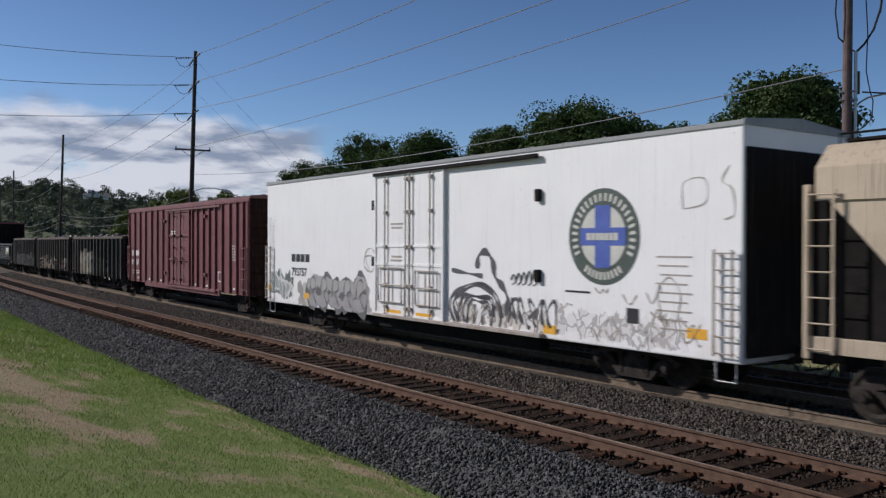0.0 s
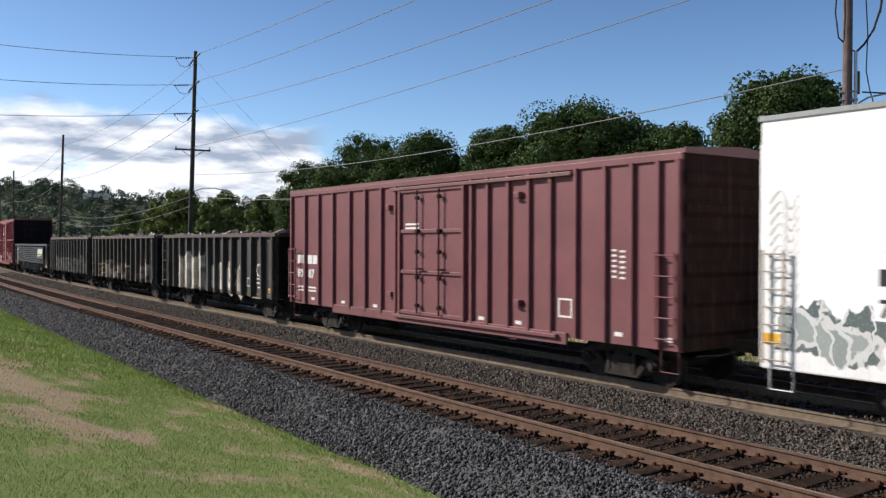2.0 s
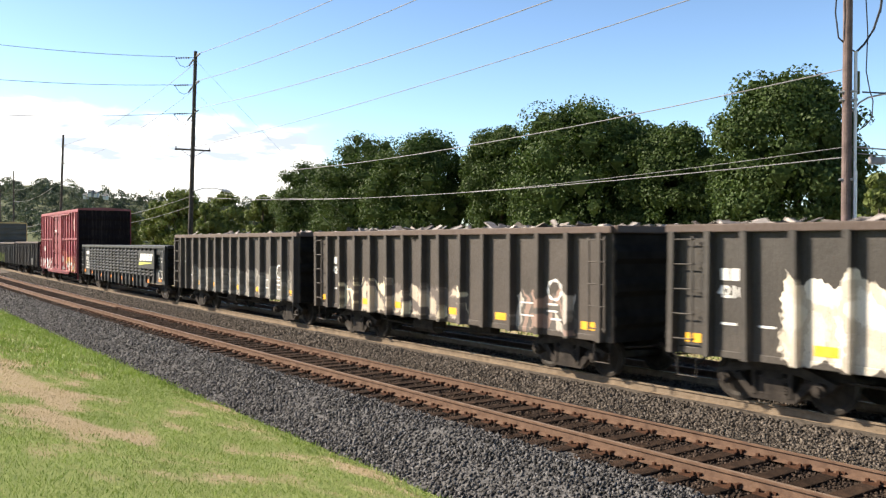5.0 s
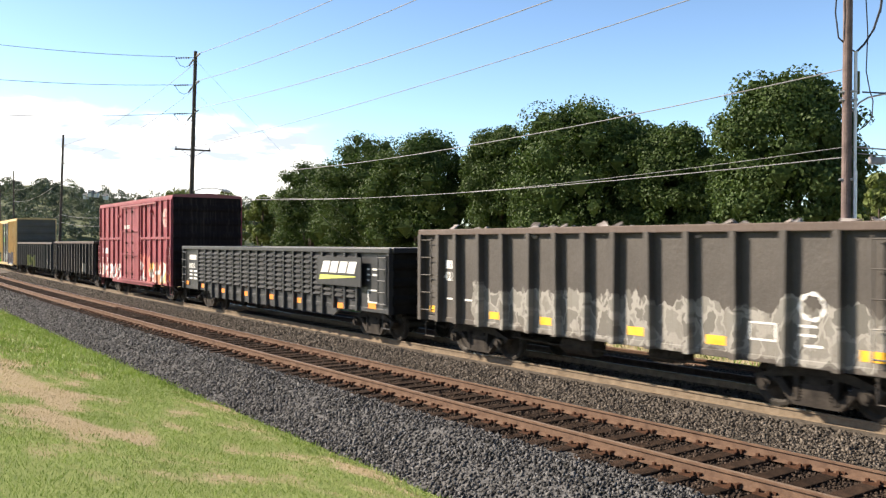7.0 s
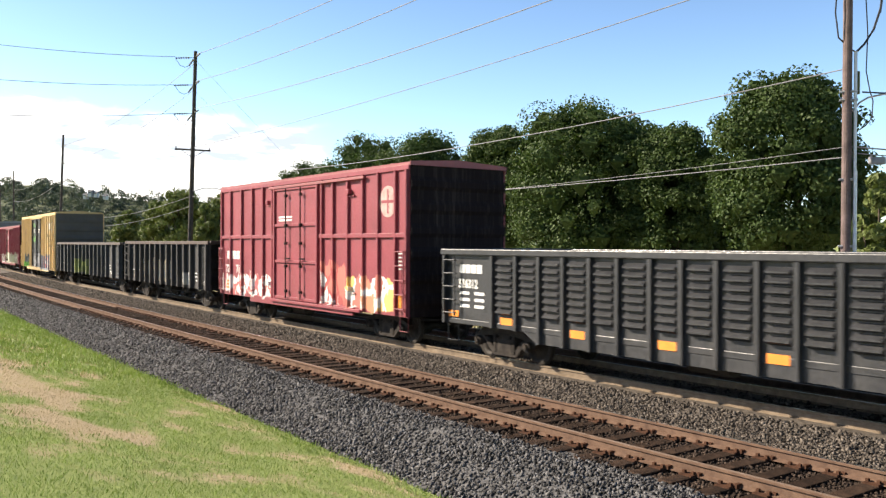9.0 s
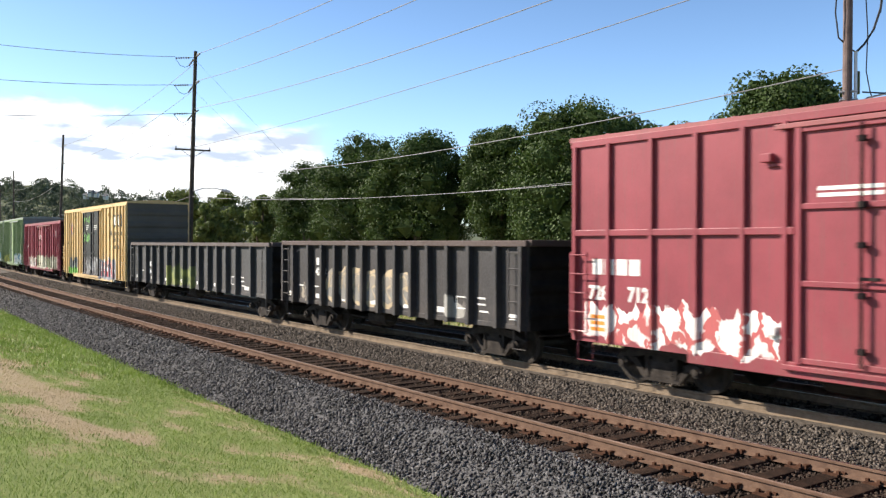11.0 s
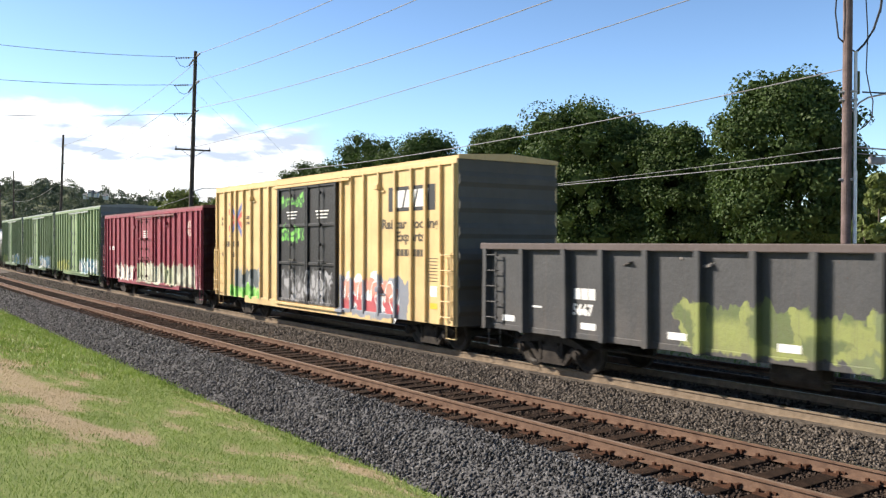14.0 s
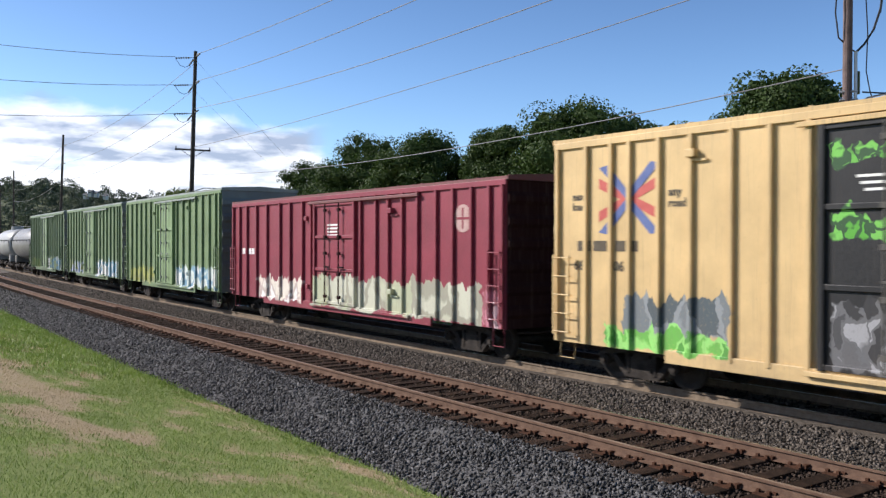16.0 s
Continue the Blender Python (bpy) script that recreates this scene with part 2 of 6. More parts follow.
def ground_mat():
    mt, nt, b = mat_new("mown_grass_and_dry_soil")
    w = Net(nt)
    at = w.n.new("ShaderNodeAttribute")
    at.attribute_name = "dry"
    patch = w.math("ADD", at.outputs["Fac"], w.math("MULTIPLY", w.math("SUBTRACT", w.noise(w.pos, 2.6, 6, 0.7), 0.5), 0.9))
    fine = w.noise(w.pos, 16, 5, 0.7)
    green = w.mix(fine, (0.19, 0.24, 0.075), (0.31, 0.36, 0.14))
    dry = w.mix(fine, (0.34, 0.26, 0.165), (0.52, 0.42, 0.28))
    col = w.mix(w.ramp(patch, 0.30, 0.75), green, dry)
    w.l.new(col, b.inputs["Base Color"])
    b.inputs["Roughness"].default_value = 0.95
    b.inputs["Specular IOR Level"].default_value = 0.1
    w.bump(fine, 0.8, 0.04, b)
    return mt


GROUND = ground_mat()


# ---- mesh helpers ----
def box(bm, x0, x1, y0, y1, z0, z1, bevel=0.0):
    vs = [bm.verts.new((x, y, z)) for x in (x0, x1) for y in (y0, y1) for z in (z0, z1)]
    fs = [bm.faces.new([vs[i] for i in q]) for q in ((0, 1, 3, 2), (4, 6, 7, 5), (0, 4, 5, 1), (2, 3, 7, 6), (0, 2, 6, 4), (1, 5, 7, 3))]
    if bevel:
        es = {e for f in fs for e in f.edges}
        bmesh.ops.bevel(bm, geom=list(es), offset=bevel, segments=2, affect="EDGES", profile=0.5)
    return bm


def prism(bm, pts, axis, a, b):
    """Extrudes a closed outline of 2D points along x, y or z from a to b."""
    def at(p, h):
        return {"x": (h, p[0], p[1]), "y": (p[0], h, p[1]), "z": (p[0], p[1], h)}[axis]
    lo = [bm.verts.new(at(p, a)) for p in pts]
    hi = [bm.verts.new(at(p, b)) for p in pts]
    k = len(pts)
    fs = [bm.faces.new(lo), bm.faces.new(hi[::-1])]
    for i in range(k):
        fs.append(bm.faces.new((lo[i], hi[i], hi[(i + 1) % k], lo[(i + 1) % k])))
    bmesh.ops.recalc_face_normals(bm, faces=fs)
    return bm


def tube(bm, pts, r, sides=6, r_end=None):
    """A round bar through the points."""
    pts = [Vector(p) for p in pts]
    rings = []
    for i, p in enumerate(pts):
        way = (pts[min(i + 1, len(pts) - 1)] - pts[max(i - 1, 0)]).normalized()
        u = way.cross(Vector((0, 0, 1)) if abs(way.z) < 0.9 else Vector((1, 0, 0))).normalized()
        w = way.cross(u)
        rr = r if r_end is None else r + (r_end - r) * i / (len(pts) - 1)
        rings.append([bm.verts.new(p + (u * math.cos(2 * math.pi * k / sides) + w * math.sin(2 * math.pi * k / sides)) * rr) for k in range(sides)])
    for a, b in zip(rings, rings[1:]):
        for k in range(sides):
            bm.faces.new((a[k], a[(k + 1) % sides], b[(k + 1) % sides], b[k]))
    bm.faces.new(rings[0][::-1])
    bm.faces.new(rings[-1])
    return bm


def disc(bm, x, y, z, r, depth, n=24, axis="y"):
    ring = [(math.cos(2 * math.pi * k / n) * r, math.sin(2 * math.pi * k / n) * r) for k in range(n)]
    if axis == "y":
        prism(bm, [(x + a, z + c) for a, c in ring], "y", y - depth / 2, y + depth / 2)
    else:
        prism(bm, [(y + a, z + c) for a, c in ring], "x", x - depth / 2, x + depth / 2)
    return bm


def mesh_of(bm, name, *mats):
    me = bpy.data.meshes.new(name)
    bm.normal_update()
    bm.to_mesh(me)
    bm.free()
    for mt in mats:
        me.materials.append(mt)
    return me


def part(name, bm, material, parent, label=""):
    """Links a bmesh or a mesh as one part of a thing."""
    me = bm if isinstance(bm, bpy.types.Mesh) else mesh_of(bm, name, material)
    ob = new(name, me)
    ob.parent = parent
    return tagged(ob, label=label)


def raw(name, verts, faces, *mats):
    me = bpy.data.meshes.new(name)
    me.from_pydata(verts, [], faces)
    me.update()
    for mt in mats:
        me.materials.append(mt)
    return me


def fast_mesh(name, verts, quads, *mats):
    """A mesh straight from arrays: verts (n, 3), faces (m, k)."""
    me = bpy.data.meshes.new(name)
    v, f = np.asarray(verts, np.float32), np.asarray(quads, np.int32)
    me.vertices.add(len(v))
    me.vertices.foreach_set("co", v.ravel())
    me.loops.add(f.size)
    me.loops.foreach_set("vertex_index", f.ravel())
    me.polygons.add(len(f))
    me.polygons.foreach_set("loop_start", np.arange(0, f.size, f.shape[1], dtype=np.int32))
    me.update(calc_edges=True)
    me.validate()
    for mt in mats:
        me.materials.append(mt)
    return me


def new_bm():
    return bmesh.new()


def bend(x):
    """How far the tracks lie off a straight line at x."""
    return BEND * x * x / 2


def seen(px, py, depth):
    """The place that many metres ahead of the camera, in the direction given in the picture."""
    return Vector(EYE) + AHEAD * depth + RIGHT * ((px - 784) / 1531 * depth) + Vector((0, 0, 1)) * ((441 - py) / 1531 * depth)


# ---- ground, ballast, tracks ----
BANK = 6.85      # foot of the grass bank, measured across the tracks


def ground_z(x, y):
    v = y - bend(x) + 0.16 * noise.noise((x * 0.5, 2, 0)) + 0.10 * noise.noise((x * 1.6, 5, 0))
    bank = min(max((BANK - v) * 0.19, 0), 1.5)
    roll = noise.noise((x * 0.12, y * 0.2, 0)) * 0.10 * min(1, max(0, (BANK - v) / 2))
    return -0.68 + bank + roll


# worn, sun-dried patches in the lawn: x, distance across the tracks, half lengths, how dry
DRY = ((-17.8, 3.2, 3.0, 0.62, 1.0), (-14.2, 2.7, 1.7, 0.75, 0.55), (-12.9, 3.7, 0.55, 0.55, 0.7), (-17.2, 6.6, 1.9, 0.20, 0.65), (-11.9, 5.9, 0.5, 0.50, 0.75), (-11.1, 6.35, 0.9, 0.25, 0.8),
       (-10.2, 4.15, 0.40, 0.45, 0.75), (-10.2, 3.2, 0.3, 0.5, 0.4), (-9.9, 6.45, 0.7, 0.22, 0.7), (-11.0, 2.2, 0.5, 0.5, 0.35), (-46.0, 6.2, 4.0, 0.5, 0.6), (-22.3, 3.3, 2.0, 0.6, 0.5))


def dryness(x, y):
    """0 on lush grass, 1 on straw."""
    v = y - bend(x)
    d = 0.20 + 0.75 * noise.fractal((x * 0.8, y * 1.5, 7), 1, 2, 5)
    for px, pv, rx, rv, k in DRY:
        q = ((x - px) / rx) ** 2 + ((v - pv) / rv) ** 2
        if q < 6:
            d += k * math.exp(-q * 1.1)
    if v > 19:
        d += 0.45
    return min(max(d - 0.6 * max(0, v - 6.35) * (v < 8) - 0.35 * (x < -18) * max(0, min(1, v - 4.8)) * (v < 8), 0), 1)


def make_ground():
    xs = [-6000, -3000, -1500, -800, -500, -380] + list(np.arange(-320, -60, 6)) + list(np.arange(-60, -24, 0.8)) + list(np.arange(-24, 0, 0.25)) + list(np.arange(0, 20, 0.8)) + list(np.arange(20, 200, 10)) + [400, 1000, 3000, 6000]
    vs = [-6000, -2500, -900, -300, -100, -40, -20, -10] + list(np.arange(-6, 0.4, 0.45)) + list(np.arange(0.4, 7.4, 0.2)) + [8, 10, 14, 18, 22, 30, 45, 70, 120, 300, 900, 2500, 6000]
    verts, faces = [], []
    for x in xs:
        for v in vs:
            y = v + (bend(x) if abs(x) < 330 else bend(330))
            verts.append((x, y, ground_z(x, y) if abs(x) < 330 else -0.68 + min(max((BANK - v) * 0.19, 0), 1.5)))
    m = len(vs)
    for i in range(len(xs) - 1):
        for j in range(m - 1):
            faces.append((i * m + j, (i + 1) * m + j, (i + 1) * m + j + 1, i * m + j + 1))
    me = raw("ground", verts, faces, GROUND)
    att = me.attributes.new("dry", "FLOAT", "POINT")
    att.data.foreach_set("value", [dryness(p[0], p[1]) if abs(p[0]) < 330 and abs(p[1]) < 200 else 0.3 for p in verts])
    for p in me.polygons:
        p.use_smooth = True
    tagged(new("ground", me), "mown grass bank with dry straw patches", "ground", kind="structure")


make_ground()

NEAR, FAR, SIDING = 9.70, 13.757, 17.81           # centre lines of the three tracks
BED = [(6.6, -0.72), (6.95, -0.60), (7.5, -0.40), (8.05, -0.19), (8.30, -0.20), (8.5, -0.205), (9.7, -0.205), (11.0, -0.205), (11.35, -0.20), (11.75, -0.22),
       (12.15, -0.15), (12.45, -0.10), (13.757, -0.12), (15.1, -0.12), (15.5, -0.18), (16.2, -0.40), (17.0, -0.42), (18.7, -0.42), (19.6, -0.46), (27, -0.50), (28, -0.75)]


def bed_z(v):
    return float(np.interp(v, [p[0] for p in BED], [p[1] for p in BED]))


def make_bed():
    xs = np.concatenate([np.arange(-330, -60, 5), np.arange(-60, 15, 0.5), np.arange(15, 160, 5)])
    vs = np.concatenate([np.arange(6.6, 16.5, 0.15), np.arange(17, 28, 1.0), [28.0]])
    verts, faces, m = [], [], len(vs)
    for x in xs:
        for v in vs:
            verts.append((x, v + bend(x), bed_z(v) + 0.03 * noise.noise((x * 1.7, v * 1.7, 3))))
    for i in range(len(xs) - 1):
        for j in range(m - 1):
            faces.append((i * m + j, (i + 1) * m + j, (i + 1) * m + j + 1, i * m + j + 1))
    me = raw("ballast_bed", verts, faces, STONE, STONE_BROWN, DIRT, STONE_RUST, GROUND)
    att = me.attributes.new("dry", "FLOAT", "POINT")
    att.data.foreach_set("value", [dryness(p[0], p[1]) for p in verts])
    for k, p in enumerate(me.polygons):
        v = vs[k % (m - 1)]
        p.material_index = 0 if v < 8.5 else 3 if v < 10.9 else 1 if v < 15.2 else 2 if v < 19.4 else 4
    return tagged(new("ballast_bed", me), "bed of crushed grey stone under the tracks", "track bed", kind="structure")


bed = make_bed()


def rail_mesh(y, z, side_mat, top_mat):
    prof = [(-0.07, -0.17), (-0.07, -0.155), (-0.012, -0.135), (-0.012, -0.045), (-0.036, -0.034), (-0.036, -0.006), (-0.028, 0.0),
            (0.028, 0.0), (0.036, -0.006), (0.036, -0.034), (0.012, -0.045), (0.012, -0.135), (0.07, -0.155), (0.07, -0.17)]
    xs = list(np.arange(-330, -80, 6)) + list(np.arange(-80, 20, 2)) + list(np.arange(20, 161, 6))
    verts, faces, mi = [], [], []
    k = len(prof)
    for x in xs:
        verts += [(x, y + bend(x) + a, z + c) for a, c in prof]
    for i in range(len(xs) - 1):
        for j in range(k):
            faces.append((i * k + j, i * k + (j + 1) % k, (i + 1) * k + (j + 1) % k, (i + 1) * k + j))
            mi.append(1 if j == 6 else 0)
    me = raw("rail", verts, faces, side_mat, top_mat)
    me.polygons.foreach_set("material_index", mi)
    return me


def tie_bm():
    bm = new_bm()
    box(bm, -0.115, 0.115, -1.3, 1.3, -0.18, 0, 0.012)
    return bm


def plate_bm():
    bm = new_bm()
    box(bm, -0.10, 0.10, -0.18, 0.18, 0, 0.018)
    for x in (-0.07, 0.07):
        for y in (-0.10, 0.10):
            box(bm, x - 0.02, x + 0.02, y - 0.022, y + 0.022, 0.018, 0.055)
    box(bm, 0.10, 0.15, -0.09, 0.09, 0.0, 0.05)
    return bm


def make_track(centre, z, side_mat, top_mats, label, near):
    root = tagged(new("railway_track"), label, "railway track", "tracks", "structure")
    for dy, tm in zip((-0.7525, 0.7525), top_mats):
        part("rail", rail_mesh(centre + dy, z, side_mat, tm), None, root)
    tie, plate = mesh_of(tie_bm(), "tie", TIE), mesh_of(plate_bm(), "tie_plate", PLATE)
    rnd = random.Random(int(centre * 10))
    x = -62.0 if near else -40.0
    while x < 3:
        o = part("tie", tie, None, root)
        o.matrix_basis = pose(x + rnd.uniform(-0.03, 0.03), centre + bend(x) + rnd.uniform(-0.04, 0.04), z - 0.168 + rnd.uniform(-0.012, 0.008), 0, 0, math.degrees(BEND * x) + rnd.uniform(-1.3, 1.3))
        if near and x > -40:
            for dy in (-0.7525, 0.7525):
                p = part("tie_plate", plate, None, o)
                p.matrix_basis = pose(0, dy, 0)
        x += 0.51
    bm = new_bm()
    for a, e in ((-330, -62 if near else -40), (3, 160)):
        x = a
        while x < e:
            y = centre + bend(x) + rnd.uniform(-0.04, 0.04)
            box(bm, x - 0.115, x + 0.115, y - 1.3, y + 1.3, z - 0.35, z - 0.168 + rnd.uniform(-0.01, 0.008))
            x += 0.51
    tagged(part("tie_row", bm, TIE, root), kind="stuff")
    return root


make_track(NEAR, 0.0, RUST_RAIL, (RAIL_DULL, RAIL_TOP), "rusty rails spiked to dark timber ties", True)
make_track(FAR, 0.05, TAN_RAIL, (RAIL_TOP, RAIL_TOP), "dusty tan rails under the passing freight train", False)
make_track(SIDING, -0.24, RUST_RAIL, (RAIL_DULL, RAIL_DULL), "disused siding with rusty rails and half-buried ties", False)

# ---- gravel ----
ROCK = np.array([(1, 0, 0), (-1, 0, 0), (0, 1, 0), (0, -1, 0), (0, 0, 1), (0, 0, -1)], float)
ROCK_F = np.array([(0, 2, 4), (2, 1, 4), (1, 3, 4), (3, 0, 4), (2, 0, 5), (1, 2, 5), (3, 1, 5), (0, 3, 5)])


def make_gravel(name, label, zones, material, seed):
    """zones: (x0, x1, v0, v1, stones to the square metre, size)."""
    rs = np.random.RandomState(seed)
    all_v, n = [], 0
    for x0, x1, v0, v1, density, size in zones:
        k = int((x1 - x0) * (v1 - v0) * density)
        x, v = rs.uniform(x0, x1, k), rs.uniform(v0, v1, k)
        z = np.interp(v, [p[0] for p in BED], [p[1] for p in BED]) + rs.uniform(-0.012, 0.018, k)
        c = np.stack([x, v + BEND * x * x / 2, z], 1)
        s = size * rs.uniform(0.55, 1.25, (k, 1, 1)) * rs.uniform(0.65, 1.3, (k, 1, 3))
        r = ROCK[None] * rs.uniform(0.6, 1.2, (k, 6, 1)) + rs.uniform(-0.28, 0.28, (k, 6, 3))
        q = rs.normal(size=(k, 4))
        q /= np.linalg.norm(q, axis=1, keepdims=True)
        a, b, cc, d = q.T
        R = np.stack([1 - 2 * (cc * cc + d * d), 2 * (b * cc - a * d), 2 * (b * d + a * cc), 2 * (b * cc + a * d), 1 - 2 * (b * b + d * d),
                      2 * (cc * d - a * b), 2 * (b * d - a * cc), 2 * (cc * d + a * b), 1 - 2 * (b * b + cc * cc)], 1).reshape(k, 3, 3)
        all_v.append((np.einsum("kij,kvj->kvi", R, r * s) + c[:, None]).reshape(-1, 3))
        n += k
    f = (ROCK_F[None] + 6 * np.arange(n)[:, None, None]).reshape(-1, 3)
    me = fast_mesh(name, np.concatenate(all_v), f, material)
    return tagged(new(name, me), label, "gravel", kind="stuff")


make_gravel("gravel", "loose crushed grey basalt on the track shoulder",
            [(-22, -1.5, 6.75, 8.45, 850, 0.034), (-48, -22, 6.75, 8.45, 420, 0.042), (-90, -48, 6.75, 8.45, 130, 0.06)], STONE, 11)
make_gravel("gravel", "brown dusty crushed stone between the tracks",
            [(-22, 2, 10.95, 12.55, 850, 0.034), (-50, -22, 10.95, 12.55, 420, 0.042), (-90, -50, 10.95, 12.6, 130, 0.06), (-22, 4, 13.2, 16.2, 120, 0.04), (-26, 4, 16.2, 19.4, 110, 0.045)], STONE_BROWN, 12)
make_gravel("gravel", "rust-stained crushed stone packed between the ties", [(-22, 0, 8.45, 10.95, 520, 0.030), (-50, -22, 8.45, 10.95, 170, 0.04)], STONE_RUST, 13)


def make_grass():
    rs = np.random.RandomState(5)
    sets = {0: [], 1: []}
    for x0, x1, v0, v1, density, size in ((-20, -1, 0.5, 6.95, 1100, 0.045), (-45, -20, -4, 6.95, 220, 0.10), (-90, -45, 0, 6.95, 60, 0.16), (-45, -1, 6.3, 7.05, 260, 0.075), (-45, 2, 19.5, 26, 45, 0.22)):
        k = int((x1 - x0) * (v1 - v0) * density)
        x, v = rs.uniform(x0, x1, k), rs.uniform(v0, v1, k) + 0.0
        y = v + BEND * x * x / 2
        for i in range(k):
            dry = dryness(x[i], y[i]) + rs.uniform(-0.38, 0.38) > 0.52
            s = size * rs.uniform(0.5, 1.3) * (0.7 if dry else 1)
            an, le = rs.uniform(0, 6.28), rs.uniform(-0.7, 0.7, 2)
            z = (ground_z(x[i], y[i]) if v[i] < 10 else bed_z(v[i])) - 0.01
            dx, dy = math.cos(an) * s * 0.12, math.sin(an) * s * 0.12
            sets[int(dry)] += [(x[i] - dx, y[i] - dy, z), (x[i] + dx, y[i] + dy, z), (x[i] + le[0] * s, y[i] + le[1] * s, z + s)]
    for key, mt, lab in ((0, GRASS_BLADE, "short green mown grass on the bank"), (1, STRAW, "patches of dry straw-coloured grass")):
        v = np.array(sets[key])
        me = fast_mesh("grass", v, np.arange(len(v)).reshape(-1, 3), mt)
        tagged(new("grass", me), lab, "grass", kind="stuff")


make_grass()


# ---- trees ----
def leaf_cloud(rs, centres, radii, count, size):
    """Leaf pairs scattered near the surface of many lumps."""
    w = np.array(radii) ** 2
    pick = rs.choice(len(centres), count, p=w / w.sum())
    d = rs.normal(size=(count, 3))
    d /= np.linalg.norm(d, axis=1, keepdims=True)
    d[:, 2] = np.where(d[:, 2] < -0.5, -d[:, 2] * 0.5, d[:, 2])
    rr = np.array(radii)[pick] * (1.06 - 0.30 * rs.uniform(0, 1, count) ** 1.7)
    c = np.array(centres)[pick] + d * rr[:, None] * np.array([1, 1, 0.9])
    nrm = d + rs.normal(size=(count, 3)) * 0.55
    nrm /= np.linalg.norm(nrm, axis=1, keepdims=True)
    u = np.cross(nrm, rs.normal(size=(count, 3)))
    u /= np.linalg.norm(u, axis=1, keepdims=True)
    t = np.cross(nrm, u)
    s = size * rs.uniform(0.6, 1.35, (count, 1))
    v = np.stack([c - u * s * 0.5, c + t * s * 0.42 + nrm * s * 0.1, c + u * s * 0.6, c - t * s * 0.42 + nrm * s * 0.1], 1)
    return v.reshape(-1, 3)


def make_tree(place, height, width, seed, leaves, label, material=None, base=0.28, lumps=110, size=0.175):
    """A broad-leaved tree: forked trunk, limbs, and a lumpy crown of leaves."""
    rs = np.random.RandomState(seed)
    root = tagged(new("tree"), label, "tree", "trees behind the tracks")
    root.location = place
    lo, hi = height * base, height
    cz, rz, rx = (lo + hi) / 2, (hi - lo) / 2, width / 2
    cen, rad = [], []
    for k in range(lumps):
        d = rs.normal(size=3)
        d /= np.linalg.norm(d)
        q = rs.uniform(0.72, 0.95) if k > lumps // 6 else rs.uniform(0.1, 0.6)
        r = rs.uniform(0.075, 0.165) * width
        squash = (abs(d[0]) ** 2.25 + abs(d[1]) ** 2.25 + abs(d[2]) ** 2.25) ** (-1 / 2.25)
        cen.append((d[0] * squash * (rx - r * 0.7) * q, d[1] * squash * (rx - r * 0.7) * q, cz + d[2] * squash * (rz - r * 0.7) * q))
        rad.append(r)
    v = leaf_cloud(rs, cen, rad, leaves, size)
    f = np.arange(len(v)).reshape(-1, 4)
    # solid core added inside each clump to block light through the leaves
    core, cf = [], []
    for c, r in zip(cen, rad):
        o = len(core)
        core += [tuple(np.array(c) + ROCK[i] * r * 0.58 * rs.uniform(0.85, 1.1)) for i in range(6)]
        cf += [tuple(o + i for i in tri) + (o + tri[2],) for tri in ROCK_F]
    inner = bpy.data.meshes.new("crown_light_block")
    inner.from_pydata(core, [], [t[:3] for t in cf])
    inner.materials.append(material or LEAF)
    part("crown_light_block", inner, None, root)
    crown = new("crown", fast_mesh("crown", v, f, material or LEAF))
    crown.parent = root
    bm = new_bm()
    fork = height * (base * 0.5 + 0.08)
    tube(bm, [(0, 0, -0.3), (0.05, 0.02, fork * 0.5), (0, 0, fork)], height * 0.028, 8, height * 0.02)
    for k in range(7):
        c = Vector(cen[(k * 5) % lumps])
        tube(bm, [(0, 0, fork * 0.9), c * 0.45 + Vector((0, 0, fork * 0.55)), c], height * 0.012, 5, height * 0.004)
    part("trunk", bm, BARK, root)
    return root


def row_place(px, v, z=-0.7):
    """Where the line v metres across the tracks stands in the picture's direction px."""
    a = (px - 784) / 1531
    x = -20.0
    for _ in range(60):
        y = v + bend(x)
        # right/ahead = a
        fa, ra = AHEAD, RIGHT
        x = (a * fa.y * y - ra.y * y) / (ra.x - a * fa.x)
    return Vector((x, v + bend(x), z))


def depth_of(p):
    return (Vector(p) - Vector(EYE)).dot(AHEAD)


# direction, distance across the tracks, crown top's height in the picture, crown width in the picture
TREES = ((1392, 31.5, 110, 275, 0.20), (1195, 33.5, 196, 195, 0.10), (1030, 32.0, 156, 285, 0.06), (890, 34.5, 208, 150, 0.22), (745, 33, 224, 205, 0.06),
         (645, 32.5, 228, 195, 0.03), (550, 32, 274, 140, 0.02), (1125, 36, 186, 200, 0.05), (868, 36.5, 245, 110, 0.28), (985, 35, 195, 150, 0.05), (1300, 37, 262, 130, 0.1))
for k, (px, v, py, wide, base) in enumerate(TREES):
    at = row_place(px, v)
    d = depth_of(at)
    h = (432 - py) / 1531 * d + 2.735 + 0.7
    make_tree(at, h, wide / 1531 * d * 1.06, 40 + k, 56000 if k < 7 else 24000, "tall maple with a dense rounded dark green crown", None, base, 170, 0.125 if k < 7 else 0.165)
for k, (px, v, py, wide) in enumerate(((466, 31, 336, 70), (400, 33, 335, 90), (325, 34, 330, 110), (285, 32, 352, 80), (1555, 30.0, 300, 110), (1500, 38, 300, 120), (372, 29, 352, 60), (225, 31, 372, 60))):
    at = row_place(px, v)
    d = depth_of(at)
    h = (432 - py) / 1531 * d + 2.735 + 0.7
    make_tree(at, h, wide / 1531 * d, 70 + k, 9000, "lighter green smaller tree beside the tracks", LEAF_LIGHT, 0.05, 70, 0.26)

